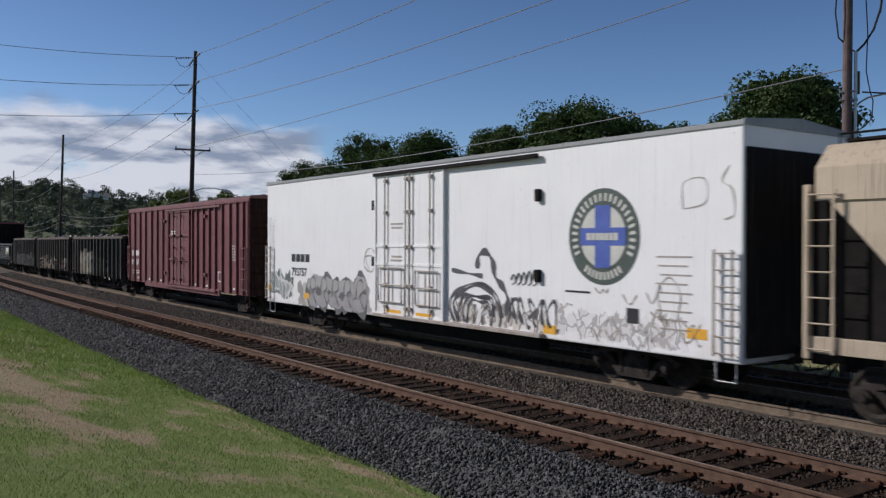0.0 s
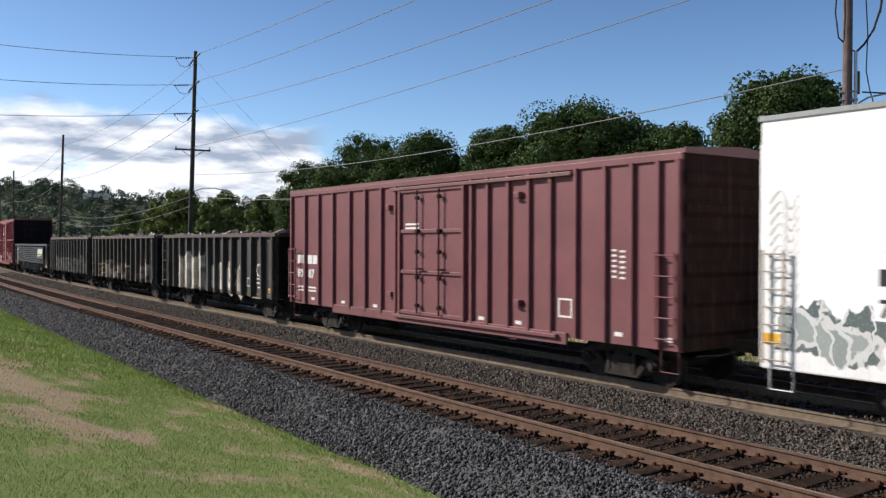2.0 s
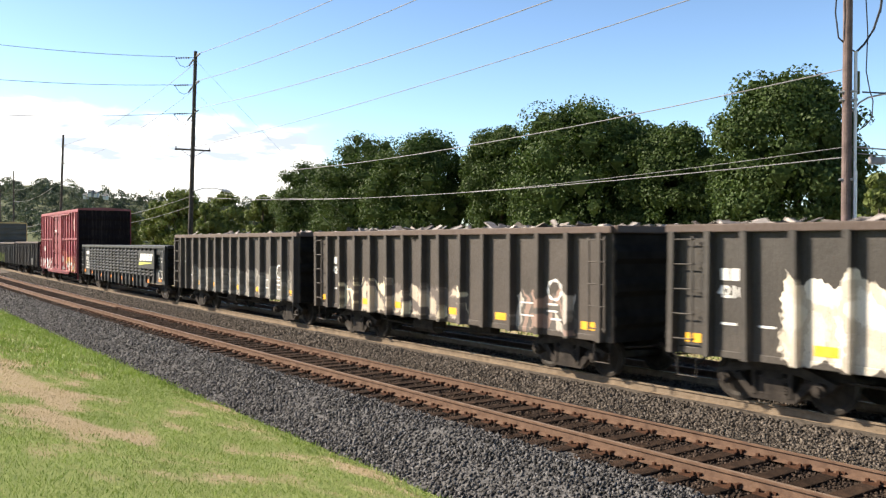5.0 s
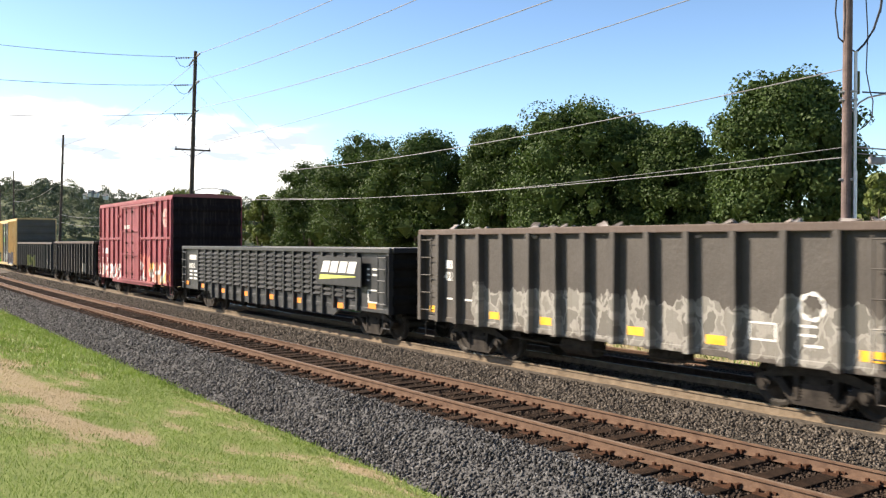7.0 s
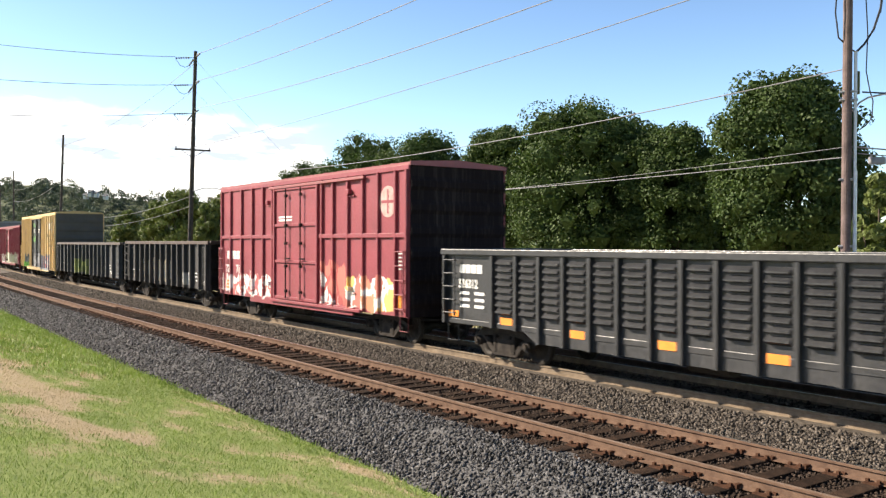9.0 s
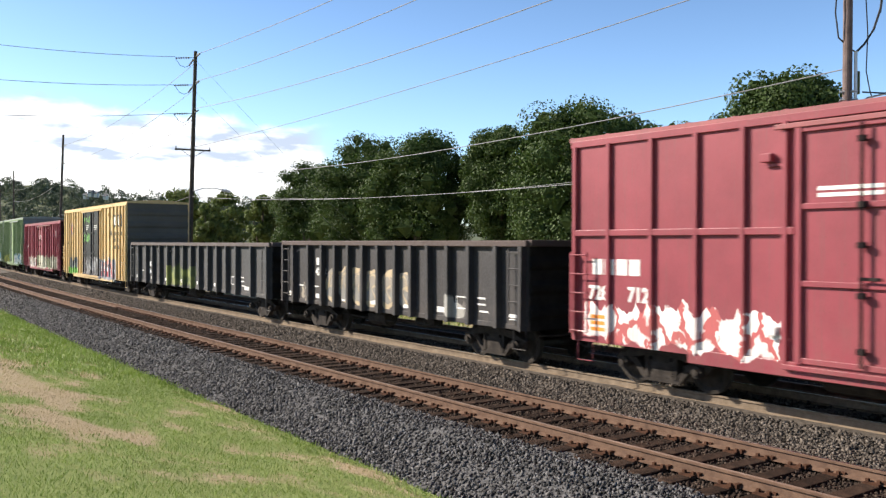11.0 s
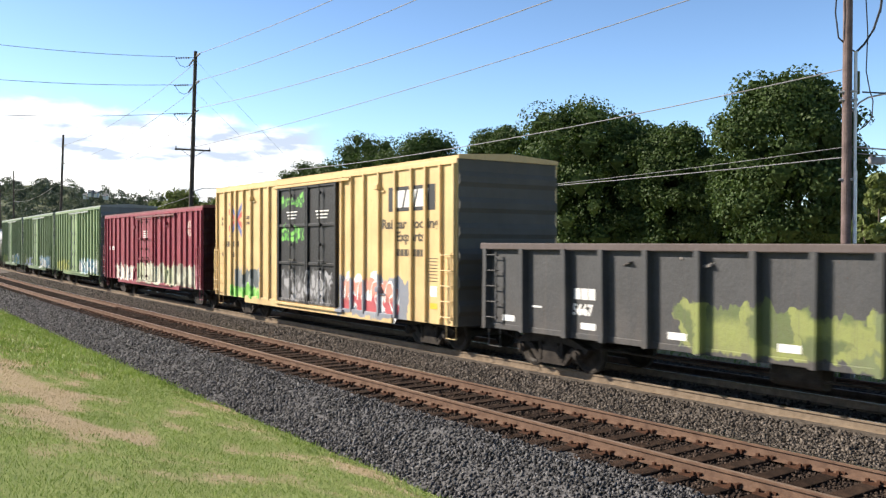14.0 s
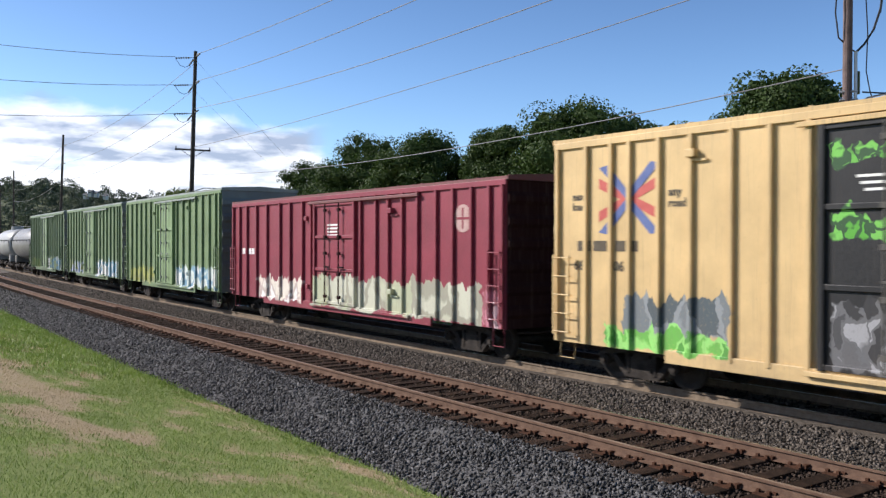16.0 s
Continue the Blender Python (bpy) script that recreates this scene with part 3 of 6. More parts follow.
# ---- far hillside ----
HILL = plain("wooded_hillside", (0.06, 0.08, 0.04), (0.12, 0.14, 0.07), 0.95, 0, 0.02, 0.3, 0.0)
RIDGE = ((-400, 322), (0, 332), (60, 330), (120, 332), (160, 348), (230, 356), (300, 360), (400, 366), (600, 385), (900, 405))


def ridge_y(px):
    return float(np.interp(px, [p[0] for p in RIDGE], [p[1] for p in RIDGE]))


def hill_point(px, up, depth0=560.0, depth1=760.0):
    d = depth0 + (depth1 - depth0) * up
    p = seen(px, 432 - (432 - ridge_y(px)) * up, d)
    if up <= 0:
        p.z = -1.5
    return p


def make_hill():
    verts, faces = [], []
    cols, rows = 40, 8
    for i in range(cols + 1):
        px = -400 + 1300 * i / cols
        for j in range(rows + 1):
            verts.append(hill_point(px, j / rows))
        p = hill_point(px, 1) + AHEAD * 300
        p.z = -2
        verts.append(p)
    m = rows + 2
    for i in range(cols):
        for j in range(m - 1):
            faces.append((i * m + j, (i + 1) * m + j, (i + 1) * m + j + 1, i * m + j + 1))
    tagged(new("hillside", raw("hillside", verts, faces, HILL)), "far hillside covered with dark woods", "hill", kind="structure")
    rs = np.random.RandomState(9)
    out = []
    for k in range(620):
        px, up = rs.uniform(-120, 620), rs.uniform(0.0, 1.0) ** 0.8
        p = hill_point(px, max(up, 0.02))
        s = rs.uniform(4.0, 8.0)
        tall = rs.uniform(0.8, 1.5)
        cen = [(p.x + rs.uniform(-1, 1) * s * 0.4, p.y + rs.uniform(-1, 1) * s * 0.4, p.z + s * tall * q) for q in (0.3, 0.7, 1.0)]
        out.append(leaf_cloud(rs, cen, [s * 0.62, s * 0.55, s * 0.36], 190, 1.05))
    v = np.concatenate(out)
    tagged(new("far_woods", fast_mesh("far_woods", v, np.arange(len(v)).reshape(-1, 4), LEAF_HAZED)), "dark woods on the far hillside, paled by haze in their colour", "woods", kind="stuff")


make_hill()

HOUSE_WALL = plain("white_house_paint", (0.50, 0.50, 0.49), (0.66, 0.66, 0.64), 0.7, 0, 0.5, 4, 0.1)
HOUSE_ROOF = plain("grey_shingles", (0.09, 0.09, 0.10), (0.17, 0.17, 0.18), 0.8, 0, 0.5, 4, 0.1)
HOUSE_GLASS = plain("dark_window_glass", (0.03, 0.035, 0.04), (0.06, 0.065, 0.07), 0.15, 0, 0.5, 4, 0.0)


def make_house(px, py, w, h):
    root = tagged(new("house"), "white house with a grey gable roof on the hillside", "house", "houses on the hill")
    root.location = seen(px, py, 650)
    root.rotation_euler = (0, 0, math.atan2(RIGHT.y, RIGHT.x))
    wall = new_bm()
    box(wall, -w / 2, w / 2, -2.5, 2.5, -2, h)
    part("wall", wall, HOUSE_WALL, root)
    roof = new_bm()
    prism(roof, [(-2.9, h), (2.9, h), (0, h + 1.3)], "x", -w / 2 - 0.5, w / 2 + 0.5)
    part("roof", roof, HOUSE_ROOF, root)
    for k in range(3):
        x = (k - 1) * w / 3.4
        wb = new_bm()
        box(wb, x - 0.35, x + 0.35, -2.58, -2.4, h * 0.35, h * 0.75)
        part("window", wb, HOUSE_GLASS, root)


for px, py, w, h in ((152, 350, 2.2, 1.2), (161, 346, 2.8, 2.0), (171, 347, 2.2, 1.3), (187, 351, 2.4, 0.9)):
    make_house(px, py, w, h)


# ---- poles and wires ----
LINE = 20.07       # the pole line, measured across the tracks


def pole_top(x, z):
    lean = {-59.4: 4.5, -112.0: 8.0}.get(x, 0.0)
    return Vector((x + (z + 0.7) * math.tan(radians(lean)), LINE + bend(x), z))


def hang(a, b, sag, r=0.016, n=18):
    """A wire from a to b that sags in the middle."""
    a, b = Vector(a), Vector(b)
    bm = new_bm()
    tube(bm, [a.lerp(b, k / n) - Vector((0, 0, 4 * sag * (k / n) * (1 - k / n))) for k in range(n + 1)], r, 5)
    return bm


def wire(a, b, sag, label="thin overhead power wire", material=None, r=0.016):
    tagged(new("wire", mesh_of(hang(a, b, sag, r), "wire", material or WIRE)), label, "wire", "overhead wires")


def insulator_bm(a, b, r=0.07, discs=6):
    bm = new_bm()
    a, b = Vector(a), Vector(b)
    tube(bm, [a, b], 0.025, 6)
    for k in range(discs):
        p = a.lerp(b, 0.3 + 0.62 * k / max(discs - 1, 1))
        w = (b - a).normalized() * 0.03
        tube(bm, [p - w, p + w], r, 8)
    return bm


def make_line_pole(x, height, label, big, lean=0.0):
    root = tagged(new("utility_pole"), label, "utility pole", "utility poles")
    root.matrix_basis = pose(x, LINE + bend(x), -0.7, 0, lean, 0)
    bm = new_bm()
    tube(bm, [(0, 0, 0), (0, 0, height * 0.5), (0, 0, height)], 0.19, 12, 0.12)
    part("post", bm, POLE_DARK, root)
    # directions in the pole's space: L to the picture's left, away to the next pole
    for k, z in enumerate((height - 0.45, height - 2.3, height - 4.25) if big else (height - 1.3, height - 3.4)):
        if big:
            part("insulator", insulator_bm((-0.1, -0.05, z), (-0.75, -1.15, z - 0.1)), PORCELAIN, root)
            part("insulator", insulator_bm((-0.1, 0, z + 0.02), (-1.25, 0.0, z - 0.45), 0.06), PORCELAIN, root)
            part("insulator", insulator_bm((0.1, 0, z + 0.05), (0.85, 0.0, z + 0.18), 0.06, 4), PORCELAIN, root)
            bm = new_bm()
            tube(bm, [(-0.75, -1.15, z - 0.1), (-0.7, -0.8, z - 0.55), (-0.95, -0.4, z - 0.62), (-1.25, 0, z - 0.45)], 0.018, 5)
            part("jumper", bm, CABLE_BLACK, root)
        else:
            part("insulator", insulator_bm((0, 0, z), (0.75, 0.15, z + 0.05), 0.06, 5), PORCELAIN, root)
    if big:
        z = height - 6.75
        bm = new_bm()
        prism(bm, [(-0.72, -0.98), (-0.64, -1.03), (0.72, 0.98), (0.64, 1.03)], "z", z - 0.06, z + 0.06)
        part("crossarm", bm, POLE_DARK, root)
        for s in (-1, 1):
            bm = new_bm()
            tube(bm, [(s * 0.45, s * 0.63, z - 0.05), (0, 0, z - 0.55)], 0.02, 5)
            part("brace", bm, POLE_DARK, root)
            bm = new_bm()
            tube(bm, [(s * 0.66, s * 0.95, z + 0.06), (s * 0.66, s * 0.95, z + 0.22)], 0.04, 8)
            part("pin_insulator", bm, PORCELAIN, root)
        # street lamp on a bent arm
        bm = new_bm()
        zz = height - 9.6
        tube(bm, [(0.1, 0.1, zz), (0.5, 0.7, zz + 0.25), (0.95, 1.3, zz + 0.28), (1.2, 1.65, zz + 0.2)], 0.035, 6)
        part("lamp_arm", bm, GALV, root)
        bm = new_bm()
        box(bm, -0.32, 0.32, -0.14, 0.14, -0.08, 0.09, 0.05)
        o = part("lamp_head", bm, GALV, root)
        o.matrix_basis = pose(1.4, 1.93, zz + 0.12, 0, 10, 54)
    return root


make_line_pole(-59.4, 16.65, "tall dark utility pole with three insulator sets and a street lamp", True, 4.5)
make_line_pole(-112.0, 16.4, "distant dark leaning utility pole", False, 8.0)
make_line_pole(-172.0, 16.4, "far dark utility pole", False)
make_line_pole(-236.0, 16.4, "far dark utility pole", False)


def make_near_pole():
    x = -11.1
    root = tagged(new("utility_pole"), "weathered brown utility pole with a steel riser conduit and cable loops", "utility pole", "utility poles")
    root.matrix_basis = pose(x - 0.05, LINE + bend(x) - 0.07, -0.7, 0, 0.2, 0)
    H = 15.2
    bm = new_bm()
    tube(bm, [(0, 0, 0), (0, 0, 6), (0, 0, H)], 0.122, 16, 0.100)
    part("post", bm, POLE_WOOD, root)
    u = Vector((RIGHT.x, RIGHT.y, 0))
    side = u * 0.15 - Vector((AHEAD.x, AHEAD.y, 0)) * 0.10
    bm = new_bm()
    tube(bm, [side + Vector((0, 0, 0)), side + Vector((0, 0, 8.05))], 0.040, 10)
    part("conduit", bm, GALV, root, "galvanised riser conduit")
    bm = new_bm()
    tube(bm, [side * 1.05 + Vector((0, 0, 0)), side * 1.05 + Vector((0, 0, 5.2))], 0.048, 10)
    part("conduit_guard", bm, GALV, root)
    for z in (2.0, 3.4, 5.0, 6.9, 7.1):
        bm = new_bm()
        tube(bm, [u * -0.19 + Vector((0, 0, z)), side * 1.3 + Vector((0, 0, z))], 0.03, 6)
        part("strap", bm, GALV, root)
    # cable loops above the conduit's head
    for pts, r in ((((0.2, 8.05), (0.05, 8.15), (-0.22, 8.4), (-0.30, 9.0), (-0.25, 9.8), (-0.2, 10.5)), 0.018),
                   (((0.2, 8.05), (0.4, 8.25), (0.62, 8.6), (0.78, 9.1), (0.85, 9.6), (0.86, 10.3)), 0.028),
                   (((0.5, 10.2), (0.42, 9.5), (0.48, 8.5), (0.45, 7.6), (0.55, 7.1), (0.62, 6.9)), 0.014),
                   (((0.62, 6.9), (0.60, 6.5), (0.45, 6.3), (0.3, 6.2)), 0.014), (((0.6, 9.9), (0.8, 9.5), (0.78, 9.0)), 0.02)):
        bm = new_bm()
        tube(bm, [u * a + Vector((0, 0, z)) for a, z in pts], r, 6)
        part("cable_loop", bm, CABLE_BLACK, root)
    for a, z in ((0.62, 9.75), (0.72, 9.35), (0.85, 9.75)):
        part("cutout", insulator_bm(u * a + Vector((0, 0, z)), u * (a + 0.06) + Vector((0, 0, z + 0.42)), 0.06, 5), PORCELAIN, root)
    bm = new_bm()
    tube(bm, [u * 0.1 + Vector((0, 0, 10.0)), u * 1.2 + Vector((0, 0, 9.95))], 0.05, 6)
    part("crossarm", bm, POLE_WOOD, root)
    bm = new_bm()
    tube(bm, [u * 0.14 + Vector((0, 0, 6.65)), u * 0.3 + Vector((0, 0, 6.85)), u * 0.5 + Vector((0, 0, 6.97)), u * 0.9 + Vector((0, 0, 7.06)), u * 2.2 + Vector((0, 0, 7.1))], 0.025, 6)
    part("lamp_arm", bm, GALV, root)
    bm = new_bm()
    box(bm, -0.025, 0.025, -0.03, 0.03, 7.05, 7.6, 0.01)
    bm.transform(Matrix.Translation(u * 0.27))
    part("cable_bracket", bm, plain("olive_fibreglass", (0.07, 0.08, 0.03), (0.13, 0.14, 0.05), 0.5), root, "olive fibreglass cable bracket")
    bm = new_bm()
    tube(bm, [u * 0.36 + Vector((0, 0, 7.1)), u * 1.5 + Vector((0, 0, 7.05))], 0.02, 5)
    part("service_bracket", bm, CABLE_BLACK, root)


make_near_pole()

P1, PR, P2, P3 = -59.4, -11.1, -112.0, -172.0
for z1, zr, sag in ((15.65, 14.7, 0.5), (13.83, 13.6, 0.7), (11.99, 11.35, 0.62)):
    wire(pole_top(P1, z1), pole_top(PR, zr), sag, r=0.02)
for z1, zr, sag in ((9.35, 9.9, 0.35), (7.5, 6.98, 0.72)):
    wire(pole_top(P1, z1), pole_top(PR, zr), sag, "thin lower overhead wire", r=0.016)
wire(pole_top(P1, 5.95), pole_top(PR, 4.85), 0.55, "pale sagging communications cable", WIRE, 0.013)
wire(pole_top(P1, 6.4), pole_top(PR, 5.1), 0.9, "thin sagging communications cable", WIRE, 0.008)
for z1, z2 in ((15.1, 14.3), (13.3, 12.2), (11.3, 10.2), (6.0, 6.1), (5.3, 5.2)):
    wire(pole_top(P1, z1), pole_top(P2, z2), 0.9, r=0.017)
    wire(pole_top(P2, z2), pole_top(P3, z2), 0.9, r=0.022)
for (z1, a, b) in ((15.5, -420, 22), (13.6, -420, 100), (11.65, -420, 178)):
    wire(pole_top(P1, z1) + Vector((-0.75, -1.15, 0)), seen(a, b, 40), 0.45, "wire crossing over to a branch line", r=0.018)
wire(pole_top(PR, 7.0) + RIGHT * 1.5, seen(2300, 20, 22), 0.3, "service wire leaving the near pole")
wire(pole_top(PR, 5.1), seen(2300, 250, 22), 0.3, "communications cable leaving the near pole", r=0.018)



def make_closure():
    a, b, f = pole_top(PR, 4.95), seen(2300, 262, 22), 0.058
    wire(a, b, 0.3, "communications cable carrying a splice closure", r=0.014)
    root = tagged(new("splice_box"), "grey splice closure hung on the communications cable", "splice closure")
    root.location = a.lerp(b, f) - Vector((0, 0, 4 * 0.3 * f * (1 - f) + 0.13))
    root.rotation_euler = (0, 0, math.atan2(b.y - a.y, b.x - a.x))
    bm = new_bm()
    box(bm, -0.2, 0.2, -0.07, 0.07, -0.09, 0.09, 0.03)
    part("case", bm, WIRE, root)
    for x in (-0.14, 0.14):
        bm = new_bm()
        tube(bm, [(x, 0, 0.08), (x, 0, 0.145)], 0.02, 6)
        part("hanger", bm, WIRE, root)


make_closure()
for z, px in ((15.3, 690), (13.2, 660)):
    wire(pole_top(P1, z), seen(px, 470, 62), 0.05, "thin steel guy wire", r=0.007)


# ---- freight cars ----
# Each car's own space: x forwards, y away from the camera, z up from the rail's top.
HALF = 1.55
RAIL_Z = 0.05
WHEEL_R = 0.42
TRAIN, WHEELS = [], []


def wheelset_bm():
    bm = new_bm()
    for y in (-0.7525, 0.7525):
        s = 1 if y > 0 else -1
        ring = []
        prof = [(0.10, 0.09), (0.10, -0.05), (0.30, -0.02), (0.36, -0.06), (WHEEL_R, -0.06), (WHEEL_R, 0.055), (0.36, 0.06), (0.30, 0.03)]
        for k in range(20):
            a = 2 * math.pi * k / 20
            ring.append([bm.verts.new((math.cos(a) * r, y + s * d, math.sin(a) * r)) for r, d in prof])
        fs = []
        for k in range(20):
            p, q = ring[k], ring[(k + 1) % 20]
            for j in range(len(prof)):
                fs.append(bm.faces.new((p[j], q[j], q[(j + 1) % len(prof)], p[(j + 1) % len(prof)])))
        bmesh.ops.recalc_face_normals(bm, faces=fs)
        for k in range(3):
            a = 2 * math.pi * k / 3
            disc(bm, math.cos(a) * 0.2, y + s * 0.01, math.sin(a) * 0.2, 0.035, 0.08, 8)
    disc(bm, 0, 0, 0, 0.085, 2.3, 12)
    return bm


def side_frame_bm(s):
    """A cast truck side: arched top member, sagging bottom member, columns and journal boxes, with open windows."""
    bm = new_bm()
    prism(bm, [(-1.12, 0.52), (-0.98, 0.36), (-0.74, 0.36), (-0.70, 0.54), (-0.36, 0.60), (0.36, 0.60), (0.70, 0.54), (0.74, 0.36), (0.98, 0.36),
               (1.12, 0.52), (0.62, 0.71), (0.30, 0.75), (-0.30, 0.75), (-0.62, 0.71)], "y", -0.08, 0.08)
    prism(bm, [(-0.76, 0.50), (-0.40, 0.13), (0.40, 0.13), (0.76, 0.50), (0.62, 0.53), (0.34, 0.24), (-0.34, 0.24), (-0.62, 0.53)], "y", -0.07, 0.07)
    for x in (-0.86, 0.86):
        disc(bm, x, s * 0.11, 0.42, 0.115, 0.14, 14)
        disc(bm, x, s * 0.20, 0.42, 0.065, 0.06, 8)
    for x in (-0.33, 0.33):
        box(bm, x - 0.045, x + 0.045, -0.09, 0.09, 0.2, 0.66, 0.01)
    return bm


def spring_bm():
    """Coil springs side by side, read as one grooved block."""
    bm = new_bm()
    edge = []
    for k in range(7):
        z = 0.22 + 0.045 * k
        edge += [(0.22, z), (0.27, z + 0.012), (0.27, z + 0.030)]
    prism(bm, edge + [(-x, z) for x, z in edge[::-1]], "y", -0.075, 0.075)
    return bm


def bolster_bm():
    bm = new_bm()
    box(bm, -0.2, 0.2, -1.1, 1.1, 0.48, 0.66, 0.02)
    box(bm, -0.3, 0.3, -0.3, 0.3, 0.6, 0.78, 0.02)
    for x in (-0.45, 0.45):
        box(bm, x - 0.05, x + 0.05, -0.85, 0.85, 0.30, 0.42, 0.01)
    return bm


TRUCK = {"bolster": mesh_of(bolster_bm(), "truck", STEEL), "left": mesh_of(side_frame_bm(-1), "side_frame", STEEL), "right": mesh_of(side_frame_bm(1), "side_frame", STEEL),
         "wheelset": mesh_of(wheelset_bm(), "wheelset", TREAD), "spring": mesh_of(spring_bm(), "spring_nest", STEEL)}


def add_truck(root, x):
    t = part("truck", TRUCK["bolster"], None, root, "dusty cast-steel truck with shade darkened into its colour")
    t.location = (x, 0, 0)
    for y, key in ((-1.02, "left"), (1.02, "right")):
        part("side_frame", TRUCK[key], None, t).location = (0, y, 0)
        part("spring_nest", TRUCK["spring"], None, t).location = (0, y, 0)
    for dx in (-0.86, 0.86):
        w = part("wheelset", TRUCK["wheelset"], None, t)
        w.location = (dx, 0, WHEEL_R)
        WHEELS.append((w, dx))


def coupler_bm(s):
    bm = new_bm()
    box(bm, min(0, s * 0.62), max(0, s * 0.62), -0.09, 0.09, 0.72, 0.94, 0.02)
    box(bm, min(s * 0.38, s * 0.64), max(s * 0.38, s * 0.64), -0.16, 0.16, 0.68, 0.98, 0.03)
    tube(bm, [(s * 0.1, -0.3, 0.75), (s * 0.3, -0.28, 0.5), (s * 0.5, -0.18, 0.42), (s * 0.62, -0.1, 0.5)], 0.025, 6)
    tube(bm, [(s * 0.12, -1.3, 0.72), (s * 0.14, -0.7, 0.70), (s * 0.2, -0.3, 0.74)], 0.02, 5)
    return bm


COUPLER = {-1: mesh_of(coupler_bm(-1), "coupler", STEEL), 1: mesh_of(coupler_bm(1), "coupler", STEEL)}


def start_car(name, label, category, s0, s1, group="freight cars"):
    root = tagged(new(name), label, category, group)
    root.location = ((s0 + s1) / 2, FAR, RAIL_Z)
    TRAIN.append((root, (s0 + s1) / 2))
    return root, s1 - s0


def running_gear(root, length, inset=1.9, sill=0.86, gear=True):
    for s in (-1, 1):
        add_truck(root, s * (length / 2 - inset))
        part("coupler", COUPLER[s], None, root).location = (s * (length / 2 - 0.05), 0, 0)
    # Underframe black holds painted-in shade beneath the car as well as grime
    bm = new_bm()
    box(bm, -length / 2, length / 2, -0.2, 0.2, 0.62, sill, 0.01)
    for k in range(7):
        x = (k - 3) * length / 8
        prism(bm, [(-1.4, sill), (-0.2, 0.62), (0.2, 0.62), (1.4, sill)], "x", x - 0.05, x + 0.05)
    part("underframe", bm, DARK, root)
    if gear:
        bm = new_bm()
        disc(bm, 1.0, -0.75, 0.62, 0.17, 0.5, 14, "x")
        box(bm, 1.25, 1.6, -0.9, -0.6, 0.5, 0.8, 0.02)
        disc(bm, -1.1, -0.8, 0.58, 0.22, 0.9, 14, "x")
        tube(bm, [(-length / 2 + 2.8, -0.9, 0.56), (-1.6, -0.95, 0.52), (0.8, -0.92, 0.54), (length / 2 - 2.8, -0.9, 0.58)], 0.025, 5)
        part("brake_gear", bm, STEEL, root)


def mark(root, x0, x1, z0, z1, material, name="stencil", proud=0.006, y=-HALF, label=""):
    bm = new_bm()
    box(bm, x0, x1, y - proud, y - 0.001, z0, z1)
    return part(name, bm, material, root, label)


def bars(root, x0, x1, z0, z1, n, material, name="lettering", y=-HALF, slant=0.0, label=""):
    """Blocks the size of letters that are not spelt out."""
    bm = new_bm()
    step = (x1 - x0) / n
    for k in range(n):
        a, b = x0 + step * k, x0 + step * (k + 0.82)
        sl = slant * (z1 - z0)
        prism(bm, [(a, z0), (b, z0), (b + sl, z1), (a + sl, z1)], "y", y - 0.008, y - 0.002)
    return part(name, bm, material, root, label)


def words(root, text, x, z, height, material, y=-HALF, wide=1.0, name="lettering", slant=0.0):
    """Real lettering, its left foot at x, z."""
    cu = bpy.data.curves.new("text", "FONT")
    cu.body, cu.size, cu.extrude, cu.resolution_u, cu.shear, cu.offset = text, height * 1.4, 0.002, 2, slant, height * 0.045
    tmp = new("text", cu)
    bpy.context.view_layer.update()
    me = bpy.data.meshes.new_from_object(tmp)
    bpy.data.objects.remove(tmp)
    bpy.data.curves.remove(cu)
    me.name = name
    me.materials.clear()
    me.materials.append(material)
    me.transform(pose(x, y - 0.006, z, 90) @ Matrix.Diagonal((wide, 1, 1, 1)))
    return part(name, me, None, root)


def stroke(bm, pts, width, y=-HALF, proud=0.006):
    """A flat sprayed line along smooth points on the car's side."""
    P = [Vector((p[0], 0, p[1])) for p in pts]
    fine = []
    for i in range(len(P) - 1):
        a, b, c, d = P[max(i - 1, 0)], P[i], P[i + 1], P[min(i + 2, len(P) - 1)]
        for k in range(6):
            t = k / 6
            fine.append(0.5 * ((2 * b) + (c - a) * t + (2 * a - 5 * b + 4 * c - d) * t * t + (3 * b - a - 3 * c + d) * t ** 3))
    fine.append(P[-1])
    prev = None
    for i, p in enumerate(fine):
        way = (fine[min(i + 1, len(fine) - 1)] - fine[max(i - 1, 0)])
        if way.length < 1e-6:
            continue
        way.normalize()
        nrm = Vector((-way.z, 0, way.x)) * width * (0.5 + 0.25 * math.sin(i * 0.7))
        pair = [bm.verts.new((q.x, y - proud, q.z)) for q in (p + nrm, p - nrm)]
        if prev:
            bm.faces.new((prev[0], pair[0], pair[1], prev[1]))
        prev = pair
    return bm


def blob(bm, x, z, rx, rz, rnd, y=-HALF, proud=0.004):
    n = 22
    ph = [rnd.uniform(0, 6.28) for _ in range(3)]
    ring = []
    for k in range(n):
        a = 2 * math.pi * k / n
        r = 1 + 0.16 * math.sin(2 * a + ph[0]) + 0.12 * math.sin(3 * a + ph[1]) + 0.07 * math.sin(7 * a + ph[2])
        ring.append(bm.verts.new((x + math.cos(a) * rx * r, y - proud, z + math.sin(a) * rz * r)))
    bm.faces.new(ring)
    return bm


